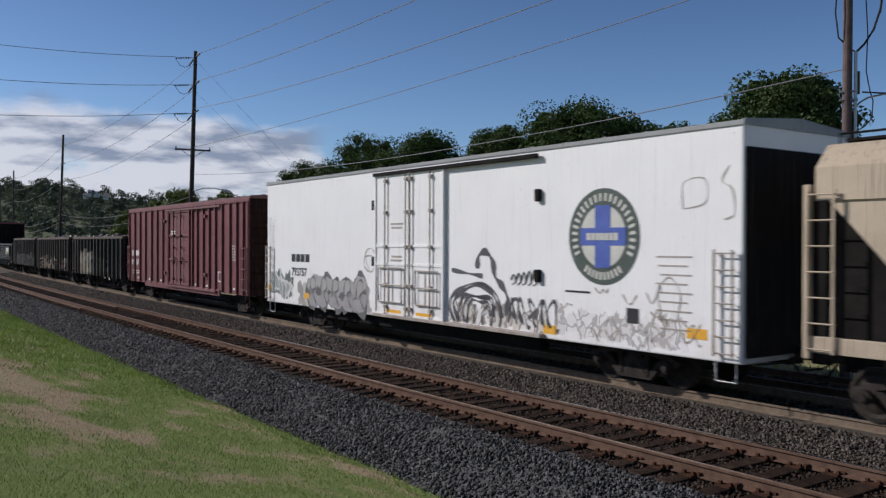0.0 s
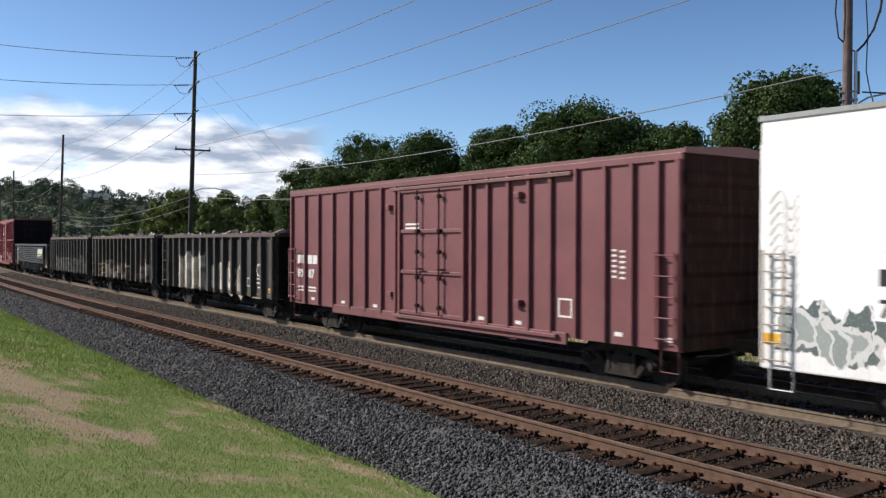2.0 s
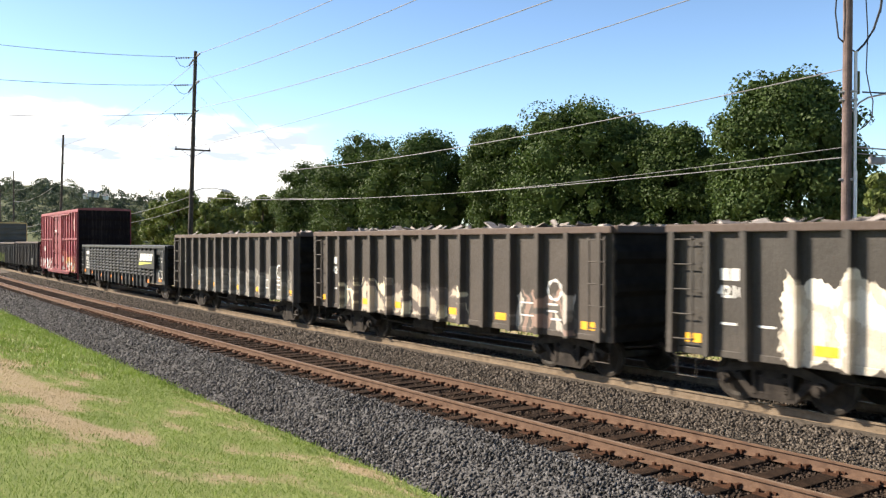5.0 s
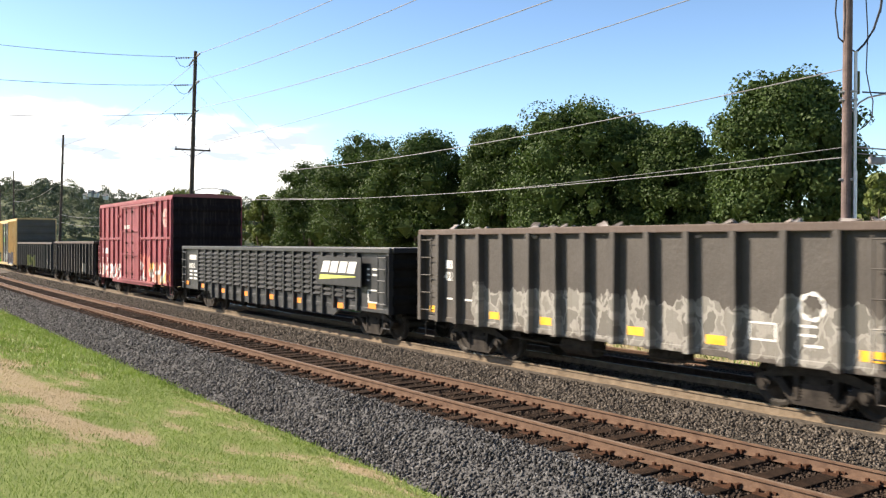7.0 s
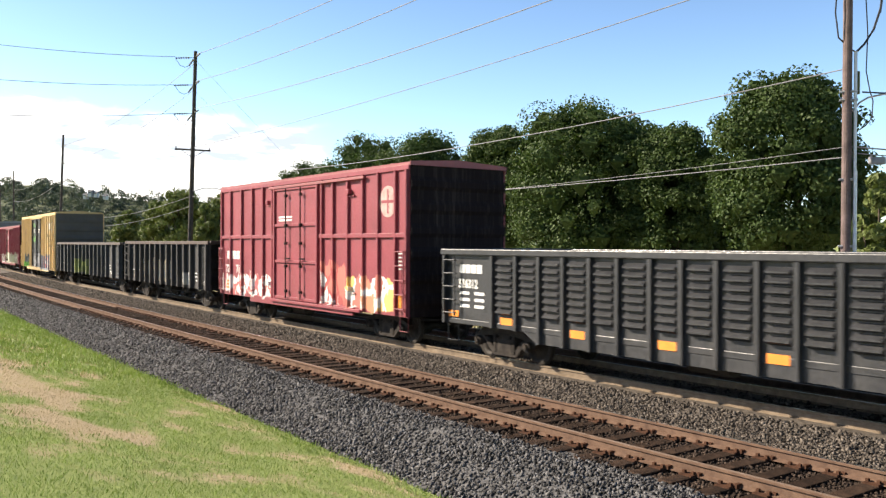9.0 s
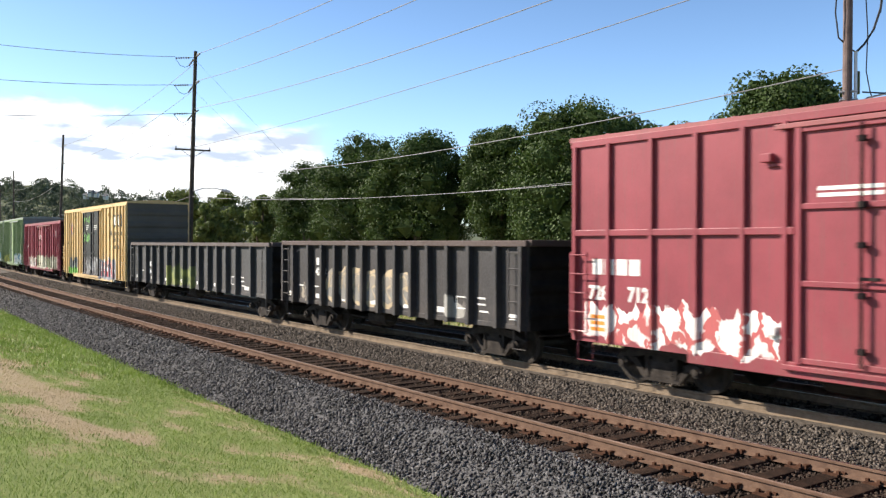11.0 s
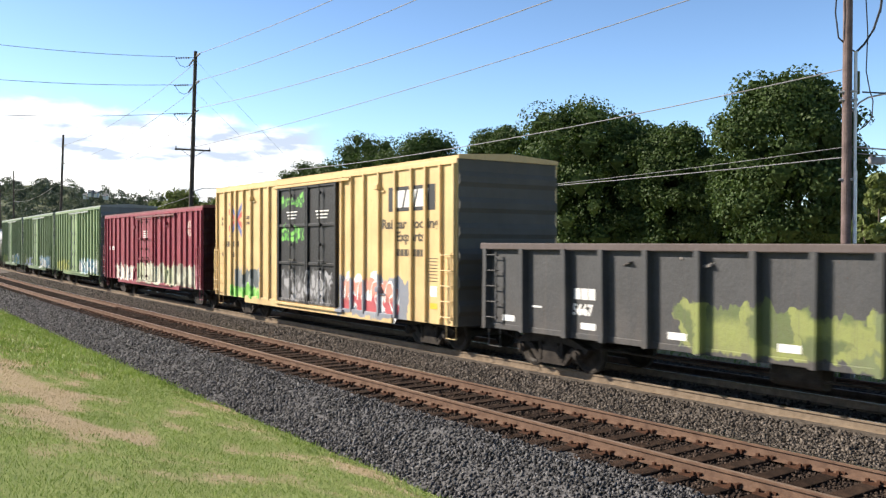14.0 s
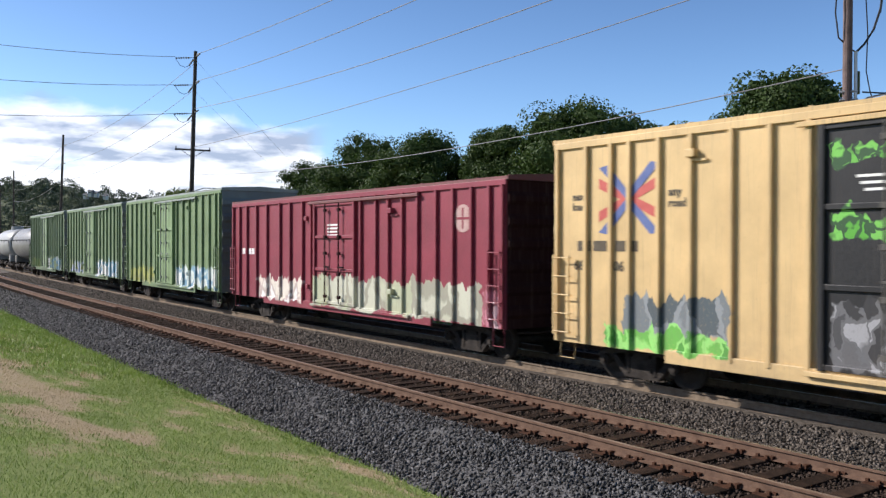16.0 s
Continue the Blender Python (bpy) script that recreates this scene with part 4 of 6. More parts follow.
def ladder_bm(width, z0, z1, n, y):
    bm = new_bm()
    for x in (0, width):
        box(bm, x - 0.02, x + 0.02, y - 0.09, y - 0.06, z0, z1)
    for k in range(n):
        z = z0 + 0.06 + (z1 - z0 - 0.12) * k / (n - 1)
        tube(bm, [(0, y - 0.01, z), (0, y - 0.085, z), (width, y - 0.085, z), (width, y - 0.01, z)], 0.014, 5)
    return bm


def steps_bm(x, y):
    bm = new_bm()
    tube(bm, [(x - 0.2, y, 0.85), (x - 0.2, y, 0.40), (x + 0.2, y, 0.40), (x + 0.2, y, 0.85)], 0.018, 5)
    return bm


def end_bm(x, s, hw, zb, zt, n):
    """A car's end with rolled horizontal corrugations."""
    bm = new_bm()
    pts = [(x, zb)]
    step = (zt - zb - 0.3) / n
    for k in range(n):
        z = zb + 0.15 + step * k
        pts += [(x, z + step * 0.15), (x + s * 0.07, z + step * 0.32), (x + s * 0.07, z + step * 0.55), (x, z + step * 0.75)]
    pts += [(x, zt), (x - s * 0.05, zt), (x - s * 0.05, zb)]
    prism(bm, pts, "y", -hw + 0.01, hw - 0.01)
    return bm


def add_roof(root, length, hw, zt, n, material, rise=0.07):
    """A low gable roof with a raised seam between its sheets."""
    bm = new_bm()
    prism(bm, [(-hw - 0.03, zt - 0.10), (-hw - 0.03, zt - 0.02), (0, zt + rise), (hw + 0.03, zt - 0.02), (hw + 0.03, zt - 0.10)], "x", -length / 2 - 0.03, length / 2 + 0.03)
    roof = part("roof", bm, material, root)
    bm = new_bm()
    prism(bm, [(-hw, zt - 0.02), (0, zt + rise), (hw, zt - 0.02), (hw, zt), (0, zt + rise + 0.02), (-hw, zt)], "x", -0.03, 0.03)
    seam = mesh_of(bm, "roof_seam", material)
    for k in range(n + 1):
        part("roof_seam", seam, None, roof).location = (-length / 2 + length * k / n, 0, 0)


def rib_bm(depth, w, z0, z1):
    bm = new_bm()
    prism(bm, [(-w, 0), (-w * 0.9, -depth), (w * 0.9, -depth), (w, 0)], "z", z0, z1)
    return bm


def add_door(root, x0, x1, z0, z1, y, material, rods=2, name="door", label="", rod_mat=None):
    """A sliding door: panel, stiles, rails and locking rods."""
    bm = new_bm()
    box(bm, x0, x1, y - 0.05, y + 0.02, z0, z1)
    d = part(name, bm, material, root, label)
    for x in (x0 + 0.05, x1 - 0.05):
        bm = new_bm()
        box(bm, x - 0.05, x + 0.05, y - 0.12, y - 0.05, z0, z1, 0.01)
        part("stile", bm, material, d)
    for k in range(4):
        z = z0 + 0.06 + (z1 - z0 - 0.12) * k / 3
        bm = new_bm()
        box(bm, x0 + 0.1, x1 - 0.1, y - 0.10, y - 0.05, z - 0.045, z + 0.045, 0.01)
        part("rail", bm, material, d)
    for k in range(rods):
        x = x0 + (x1 - x0) * (k + 1) / (rods + 1)
        bm = new_bm()
        tube(bm, [(x, y - 0.15, z0 + 0.06), (x, y - 0.15, z1 - 0.06)], 0.024, 6)
        for q in (0.08, 0.3, 0.5, 0.66, 0.92):
            z = z0 + (z1 - z0) * q
            box(bm, x - 0.06, x + 0.06, y - 0.18, y - 0.10, z - 0.045, z + 0.045, 0.008)
        box(bm, x - 0.03, x + 0.3, y - 0.18, y - 0.14, z0 + (z1 - z0) * 0.36, z0 + (z1 - z0) * 0.36 + 0.05, 0.008)
        part("lock_rod", bm, rod_mat or material, d)
    return d


def boxcar(name, label, s0, s1, zb, zt, ribs, door, body_mat, door_mat, roof_mat, end_mat, belt=None, rods=2, ladders=True, inset=1.9, rib_w=0.045, rib_d=0.08, brackets=None):
    """An outside-braced boxcar. ribs: posts' places along the near side; door: (x0, x1)."""
    root, L = start_car(name, label, "boxcar", s0, s1)
    mats = [m(root) for m in (body_mat, door_mat, roof_mat, end_mat)]
    running_gear(root, L, inset, zb + 0.05)
    bm = new_bm()
    box(bm, -L / 2 + 0.04, L / 2 - 0.04, -HALF, HALF, zb, zt - 0.05)
    part("body", bm, mats[0], root)
    add_roof(root, L, HALF, zt, 14, mats[2])
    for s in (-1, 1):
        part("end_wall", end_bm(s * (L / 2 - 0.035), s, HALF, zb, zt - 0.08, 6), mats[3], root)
    # side sill and top plate
    for y in (-HALF, HALF):
        s = -1 if y < 0 else 1
        bm = new_bm()
        box(bm, -L / 2 + 2.9, L / 2 - 2.9, min(y, y + s * 0.06), max(y, y + s * 0.06), zb - 0.14, zb + 0.10, 0.01)
        part("side_sill", bm, mats[0], root)
        bm = new_bm()
        box(bm, -L / 2 + 0.02, L / 2 - 0.02, min(y, y + s * 0.05), max(y, y + s * 0.05), zt - 0.22, zt - 0.09, 0.01)
        part("top_plate", bm, mats[0], root)
    rib = mesh_of(rib_bm(rib_d, rib_w, zb + 0.02, zt - 0.2), "rib", mats[0])
    for x in ribs:
        part("rib", rib, None, root).location = (x, -HALF, 0)
        part("rib", rib, None, root).matrix_basis = pose(-x, HALF, 0, 0, 0, 180)
    x0, x1 = door
    # Rods take the end paint: dark on brown and red doors, painted-in shade
    add_door(root, x0, x1, zb + 0.08, zt - 0.3, -HALF, mats[1], rods, rod_mat=mats[3])
    bm = new_bm()
    box(bm, x0, x1, HALF + 0.002, HALF + 0.06, zb + 0.08, zt - 0.3, 0.01)
    part("far_door", bm, mats[1], root)
    bm = new_bm()
    box(bm, x0 - 0.35, min(x1 + (x1 - x0) + 0.7, L / 2 - 2.2), -HALF - 0.13, -HALF - 0.05, zt - 0.33, zt - 0.25, 0.01)
    part("door_track", bm, mats[2], root)
    bm = new_bm()
    box(bm, x0 - 0.2, min(x1 + (x1 - x0) + 0.3, L / 2 - 2.4), -HALF - 0.14, -HALF - 0.02, zb - 0.02, zb + 0.06, 0.01)
    part("door_sill", bm, mats[0], root)
    if belt:
        for a, b in ((-L / 2 + 0.1, x0 - 0.05), (x1 + 0.05, L / 2 - 0.1)):
            bm = new_bm()
            box(bm, a, b, -HALF - 0.07, -HALF, belt - 0.06, belt + 0.06, 0.012)
            part("belt_rail", bm, mats[0], root)
    if ladders:
        for x in (-L / 2 + 0.12, L / 2 - 0.55):
            part("ladder", ladder_bm(0.42, zb + 0.15, zb + 1.75, 5, -HALF - 0.06), mats[0], root).location = (x, 0, 0)
        for x in (-L / 2 + 0.35, L / 2 - 0.35):
            part("sill_step", steps_bm(x, -HALF + 0.04), mats[0], root)
    # lifting brackets on the side
    for x, z in brackets or ((x0 - 0.5, zt - 0.75), (x1 + 1.9, zt - 0.65), (x0 - 0.4, zb + 0.55), (x1 + 1.9, zb + 0.62)):
        bm = new_bm()
        box(bm, x - 0.09, x + 0.09, -HALF - 0.14, -HALF, z - 0.07, z + 0.07, 0.015)
        box(bm, x - 0.05, x + 0.28, -HALF - 0.05, -HALF, z - 0.14, z - 0.10)
        part("bracket", bm, mats[0], root)
    return root, L


def P(name, colour, **kw):
    """A paint yet to be made in one car's space."""
    return lambda root: paint(name, colour, root, **kw)


def gondola(name, label, s0, s1, zb, zt, posts, body_mat, load=None, heap=0.0, corrugated=False, belly=0.0, inset=1.75, chord_mat=None):
    """An open-topped gondola with posts along its sides."""
    root, L = start_car(name, label, "gondola", s0, s1)
    body = body_mat(root)
    chord = chord_mat(root) if chord_mat else body
    running_gear(root, L, inset, zb + 0.02)
    h = 0.03
    for y in (-HALF + 0.06, HALF - 0.06):
        bm = new_bm()
        pts = [(-L / 2 + 0.05, zb), (-L / 2 + 2.9, zb), (-L / 2 + 3.3, zb - belly), (L / 2 - 3.3, zb - belly), (L / 2 - 2.9, zb), (L / 2 - 0.05, zb), (L / 2 - 0.05, zt - 0.1), (-L / 2 + 0.05, zt - 0.1)]
        prism(bm, pts, "y", y - h, y + h)
        part("side_sheet", bm, body, root)
        bm = new_bm()
        box(bm, -L / 2, L / 2, y - 0.15, y + 0.15, zt - 0.14, zt, 0.02)
        part("top_chord", bm, chord, root)
        bm = new_bm()
        box(bm, -L / 2 + 0.1, L / 2 - 0.1, y - 0.045, y + 0.045, zb, zb + 0.12, 0.012)
        part("bottom_chord", bm, body, root)
    bm = new_bm()
    box(bm, -L / 2 + 0.1, L / 2 - 0.1, -HALF + 0.1, HALF - 0.1, zb + 0.02, zb + 0.12)
    part("floor_plate", bm, body, root)
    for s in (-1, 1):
        # End walls near black: grime with shade put into the colour
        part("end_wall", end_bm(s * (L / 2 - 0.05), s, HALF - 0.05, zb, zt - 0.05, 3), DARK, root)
        bm = new_bm()
        box(bm, s * (L / 2) - 0.09, s * (L / 2) + 0.09, -HALF, HALF, zt - 0.13, zt + 0.01, 0.02)
        part("end_chord", bm, chord, root)
    deep, wide = (0.11, 0.050) if corrugated else (0.17, 0.065)
    post = mesh_of(rib_bm(deep, wide, zb - belly, zt - 0.12), "post", body)
    short = mesh_of(rib_bm(deep, wide, zb, zt - 0.12), "post", body)
    tilt = random.Random(int(abs(s0) * 10))
    for x in posts:
        me = post if abs(x) < L / 2 - 3.2 else short
        lean = 0.0 if corrugated else tilt.uniform(-1.1, 1.1)
        part("post", me, None, root).matrix_basis = pose(x - math.radians(lean) * (zb + zt) / 2, -HALF + 0.04, 0, 0, lean, 0)
        part("post", me, None, root).matrix_basis = pose(-x, HALF - 0.04, 0, 0, 0, 180)
    if corrugated:
        for a, b in zip(posts, posts[1:]):
            if b - a > 1.4:
                continue
            bm = new_bm()
            face, low = -HALF + 0.026, zb + 0.30
            step = (zt - 0.22 - low) / 8
            pts = [(face + 0.02, low), (face, low)]
            for k in range(8):
                z = low + step * k
                pts += [(face - 0.03, z + step * 0.12), (face - 0.125, z + step * 0.36), (face - 0.125, z + step * 0.52), (face - 0.03, z + step * 0.98)]
            pts.append((face + 0.02, zt - 0.22))
            prism(bm, pts, "x", a + 0.24 * (b - a), b - 0.13 * (b - a))
            part("corrugated_panel", bm, body, root)
    for x in (-L / 2 + 0.15, L / 2 - 0.57):
        part("ladder", ladder_bm(0.42, zb + 0.2, zt - 0.2, 5, -HALF - 0.02), body, root).location = (x, 0, 0)
    for x in (-L / 2 + 0.35, L / 2 - 0.35):
        part("sill_step", steps_bm(x, -HALF + 0.05), body, root)
    if load:
        rnd = random.Random(load)
        bm = new_bm()
        verts = []
        nx = 46
        for i in range(nx + 1):
            for j in range(9):
                x, y = -L / 2 + 0.25 + (L - 0.5) * i / nx, -HALF + 0.2 + (2 * HALF - 0.4) * j / 8
                edge = min(1, min(i, nx - i) / 4) * min(1, (min(j, 8 - j) + 0.4) / 2)
                verts.append(bm.verts.new((x, y, zt - 0.22 + heap + edge * (0.16 + 0.14 * noise.noise((x * 1.3, y * 1.3, load))))))
        for i in range(nx):
            for j in range(8):
                a = i * 9 + j
                bm.faces.new((verts[a], verts[a + 9], verts[a + 10], verts[a + 1]))
        for k in range(420):
            x, y = rnd.uniform(-L / 2 + 0.5, L / 2 - 0.5), rnd.uniform(-HALF + 0.25, HALF - 0.3)
            z = zt - 0.1 + heap + rnd.uniform(-0.03, 0.12)
            mm = pose(x, y, z, rnd.uniform(-30, 30), rnd.uniform(-25, 25), rnd.uniform(0, 180))
            n0 = len(bm.verts)
            a, b, c = rnd.uniform(0.05, 0.38), rnd.uniform(0.02, 0.13), rnd.uniform(0.006, 0.03)
            cube = new_bm()
            box(cube, -a, a, -b, b, -c, c)
            for v in cube.verts:
                v.co = mm @ (v.co + Vector((0, 0, math.sin(v.co.x * 4) * 0.05)))
            me = bpy.data.meshes.new("tmp")
            cube.to_mesh(me)
            cube.free()
            bm.from_mesh(me)
            bpy.data.meshes.remove(me)
        sc = part("scrap_load", bm, SCRAP, root, "heap of mixed scrap iron")
        tagged(sc, kind="stuff")
    return root, L


FADED_MARK = plain("faded_pink_stencil_paint", (0.36, 0.22, 0.20), (0.52, 0.36, 0.33), 0.7, 0, 5, 30, 0.1)
WHITE, CREAM = (0.74, 0.73, 0.70), (0.66, 0.58, 0.42)


def bubble_letters(root, x0, z0, step, count, colours, line, seed, y=-HALF, tall=1.0):
    """Sprayed balloon letters, each a part: pale outline with two-tone fills and inner strokes on it."""
    rnd = random.Random(seed)
    mats = [plain("spray_paint", [v * 0.85 for v in c], [min(v * 1.1, 0.85) for v in c], 0.55, 0, 2.5, 25, 0.05) for c in (line, *colours)]
    for k in range(count):
        x, lift, shift = x0 + step * k, rnd.uniform(-0.06, 0.06), rnd.uniform(-0.1, 0.1)
        near = 0.0007 * k
        out = new_bm()
        blob(out, x, z0 + (0.42 + lift) * tall, step * 0.56 + 0.05, 0.58 * tall, random.Random(seed * 31 + k), y, proud=0.003 + near)
        letter = part("graffiti_letter", out, mats[0], root, "sprayed balloon letter")
        for dx, dz, rx, rz, mt in ((0, 0.64 + lift, step * 0.50, 0.30, mats[1]), (shift, 0.20, step * 0.52, 0.26, mats[2])):
            bm = new_bm()
            blob(bm, x + dx, z0 + dz * tall, rx, rz * tall, random.Random(seed * 31 + k * 7 + int(dz * 100)), y, proud=0.007 + near)
            part("fill", bm, mt, letter)
        ink = new_bm()
        way = ((-0.3, 0.3), (-0.2, 0.75), (0.15, 0.85), (0.25, 0.55), (0.0, 0.4), (0.3, 0.05))
        stroke(ink, [(x + step * p, z0 + q * tall) for p, q in way], 0.04, y, 0.013)
        part("inner_line", ink, mats[0], letter)


class Spray:
    """Collects sprayed lines; each becomes a part of its own."""

    def __init__(self, root, material, label):
        self.root, self.material, self.label = root, material, label

    def line(self, pts, width):
        part("sprayed_line", stroke(new_bm(), pts, width), self.material, self.root, self.label)


# -- tan covered hopper at the head
def make_hopper(s0, s1):
    root, L = start_car("hopper_car", "tan covered hopper with sloped ends and an orange stripe", "hopper car", s0, s1)
    tan = paint("tan_hopper_paint", (0.50, 0.41, 0.30), root, amount=0.45)
    running_gear(root, L, 1.7, 1.0)
    zb, ze, zt = 1.05, 3.85, 4.28
    body = new_bm()
    # cross-section with rounded shoulders
    sec = [(-1.50, 1.5), (-1.55, 2.4), (-1.55, 3.5), (-1.50, ze), (-1.15, zt - 0.06), (0, zt), (1.15, zt - 0.06), (1.50, ze), (1.55, 3.5), (1.55, 2.4), (1.50, 1.5)]
    prism(body, sec, "x", -L / 2 + 1.9, L / 2 - 1.9)
    part("body", body, tan, root)
    for s in (-1, 1):
        bm = new_bm()
        # slope sheet running down and inwards from the end, and the upper body above it
        prism(bm, [(s * (L / 2 - 0.35), ze), (s * (L / 2 - 0.35), 3.45), (s * (L / 2 - 2.2), 1.45), (s * (L / 2 - 1.9), ze)], "y", -1.46, 1.46)
        part("slope_sheet", bm, tan, root)
        # Black sheet added under the slope in place of the shade there
        bm = new_bm()
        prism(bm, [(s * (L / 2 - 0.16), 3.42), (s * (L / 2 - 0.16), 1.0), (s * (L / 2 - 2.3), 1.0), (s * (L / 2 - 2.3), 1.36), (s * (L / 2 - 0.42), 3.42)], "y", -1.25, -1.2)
        part("end_shade_web", bm, DARK, root, "black end plate added in place of shade")
        bm = new_bm()
        prism(bm, [(-1.50, 3.35), (-1.50, ze), (-1.15, zt - 0.06), (0, zt), (1.15, zt - 0.06), (1.50, ze), (1.50, 3.35)], "x", min(s * (L / 2 - 0.25), s * (L / 2 - 1.9)), max(s * (L / 2 - 0.25), s * (L / 2 - 1.9)))
        part("upper_body", bm, tan, root)
        for y in (-1.48, 1.48):
            bm = new_bm()
            box(bm, s * (L / 2 - 0.12) - 0.05, s * (L / 2 - 0.12) + 0.05, y - 0.05, y + 0.05, zb - 0.1, 3.6, 0.01)
            box(bm, min(s * (L / 2 - 0.1), s * (L / 2 - 2.2)), max(s * (L / 2 - 0.1), s * (L / 2 - 2.2)), y - 0.05, y + 0.05, zb, zb + 0.25, 0.01)
            part("corner_post", bm, tan, root)
        part("end_ladder", ladder_bm(0.42, zb, 3.5, 7, -1.5), tan, root).location = (s * (L / 2 - 0.36) - 0.2, 0, 0)
        bm = new_bm()
        box(bm, s * (L / 2 - 1.98) - 0.06, s * (L / 2 - 1.98) + 0.06, -1.60, -1.5, 1.45, 2.5)
        part("stripe", bm, ORANGE_MARK, root, "orange reflective stripe")
    bm = new_bm()
    box(bm, -L / 2 + 1.9, L / 2 - 1.9, -1.6, -1.5, zb + 0.3, zb + 0.5, 0.01)
    part("side_sill", bm, tan, root)
    for k in range(3):
        x = (k - 1) * 3.6
        bm = new_bm()
        prism(bm, [(x - 1.6, 1.5), (x - 0.35, 0.5), (x + 0.35, 0.5), (x + 1.6, 1.5)], "y", -1.0, 1.0)
        part("hopper_bottom", bm, tan, root)
    bm = new_bm()
    box(bm, -L / 2 + 0.3, L / 2 - 0.3, -0.75, 0.75, zt + 0.02, zt + 0.06)
    for s in (-1, 1):
        tube(bm, [(s * (L / 2 - 0.3), -0.9, zt - 0.1), (s * (L / 2 - 0.3), -0.9, zt + 0.12), (s * (L / 2 - 2), -0.9, zt + 0.12)], 0.02, 5)
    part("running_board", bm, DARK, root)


make_hopper(68.55, 84.6)


# -- white refrigerator car
def make_reefer(s0, s1):
    root, L = start_car("refrigerator_car", "white refrigerator car with a round railroad emblem and graffiti", "refrigerator car", s0, s1)
    zb, zt = 0.72, 4.74
    tags = ((-9.1, -7.3, 0.95, 1.75, (0.10, 0.13, 0.13), (0.30, 0.34, 0.33), (0.62, 0.62, 0.60), 2.2, 3), (-7.0, -2.5, 0.75, 1.45, (0.36, 0.35, 0.34), (0.50, 0.49, 0.47), (0.30, 0.29, 0.28), 1.25, 7),
            (4.9, 8.3, 0.80, 1.38, (0.80, 0.79, 0.78), (0.72, 0.70, 0.69), (0.46, 0.44, 0.44), 3.4, 11), (1.1, 4.7, 0.78, 1.3, (0.74, 0.73, 0.71), (0.60, 0.57, 0.52), (0.30, 0.27, 0.25), 2.6, 13))
    side = paint("white_car_paint", (0.87, 0.865, 0.85), root, vary=0.025, rough=0.4, dirt=(0.50, 0.42, 0.33), amount=0.35, tags=tags, streak=0.12)
    white = paint("white_car_paint_plain", (0.86, 0.855, 0.84), root, vary=0.03, rough=0.4, dirt=(0.42, 0.33, 0.24), amount=0.5, streak=0.2)
    # Front end panel near black: shade put into its paint with the soot
    end = paint("sooty_end_shade_paint", (0.016, 0.016, 0.017), root, rough=0.85, amount=0.3, gloss=0.08)
    roof = paint("grey_roof_paint", (0.30, 0.31, 0.31), root, rough=0.5, amount=0.4)
    running_gear(root, L, 2.75, 0.8)
    bm = new_bm()
    box(bm, -L / 2, L / 2, -HALF, HALF, zb, zt - 0.06, 0.03)
    part("body", bm, side, root)
    add_roof(root, L, HALF, zt, 18, roof, 0.10)
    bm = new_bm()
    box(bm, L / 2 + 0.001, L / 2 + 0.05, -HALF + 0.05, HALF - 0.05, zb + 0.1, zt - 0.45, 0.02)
    part("end_panel", bm, end, root, "dark end panel with soot and shade in its colour")
    bm = new_bm()
    box(bm, -L / 2 - 0.05, -L / 2 - 0.001, -HALF + 0.05, HALF - 0.05, zb + 0.1, zt - 0.45, 0.02)
    part("end_panel", bm, white, root)
    # sliding plug door with its frame, rods and rails
    x0, x1 = -2.13, 1.05
    bm = new_bm()
    box(bm, x0, x1, -HALF - 0.07, -HALF - 0.002, zb + 0.12, zt - 0.22, 0.015)
    door = part("door", bm, white, root, "white plug door")
    bm = new_bm()
    for x in (x0 + 0.02, x1 - 0.02):
        box(bm, x - 0.035, x + 0.035, -HALF - 0.10, -HALF - 0.06, zb + 0.1, zt - 0.22)
    for z in (zb + 0.12, zb + 1.42, 2.62, zt - 0.24):
        box(bm, x0, x1, -HALF - 0.09, -HALF - 0.06, z - 0.03, z + 0.03)
    part("door_frame", bm, white, door)
    rod = paint("grimy_rod_shade_paint", (0.40, 0.36, 0.32), root, dirt=(0.2, 0.12, 0.07), amount=0.7)
    for x in (-1.55, -0.55, -0.35, 0.55):
        bm = new_bm()
        tube(bm, [(x, -HALF - 0.13, zb + 0.05), (x, -HALF - 0.13, zt - 0.25)], 0.022, 6)
        for z in (zb + 0.3, 1.6, 2.6, 3.5, zt - 0.4):
            box(bm, x - 0.06, x + 0.06, -HALF - 0.15, -HALF - 0.07, z - 0.04, z + 0.04, 0.008)
        part("lock_rod", bm, rod, door)
    for a, b, c, d in ((-1.9, -0.75, 1.15, 2.05), (-0.1, 0.85, 1.15, 2.0)):
        bm = new_bm()
        tube(bm, [(a, -HALF - 0.12, c), (b, -HALF - 0.12, c), (b, -HALF - 0.12, d), (a, -HALF - 0.12, d), (a, -HALF - 0.12, c)], 0.024, 5)
        tube(bm, [((a + b) / 2, -HALF - 0.14, c), ((a + b) / 2, -HALF - 0.14, d)], 0.024, 5)
        tube(bm, [(a, -HALF - 0.14, (c + d) / 2), (b, -HALF - 0.14, (c + d) / 2)], 0.02, 5)
        part("door_gear", bm, rod, door, "grimy bar locking gear")
    bm = new_bm()
    box(bm, x0 - 0.05, 4.45, -HALF - 0.14, -HALF - 0.05, zt - 0.26, zt - 0.17, 0.01)
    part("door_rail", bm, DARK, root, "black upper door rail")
    bm = new_bm()
    box(bm, x0 - 0.05, 4.6, -HALF - 0.16, -HALF - 0.01, zb + 0.02, zb + 0.10, 0.01)
    part("door_rail", bm, rod, root, "rusty lower door rail")
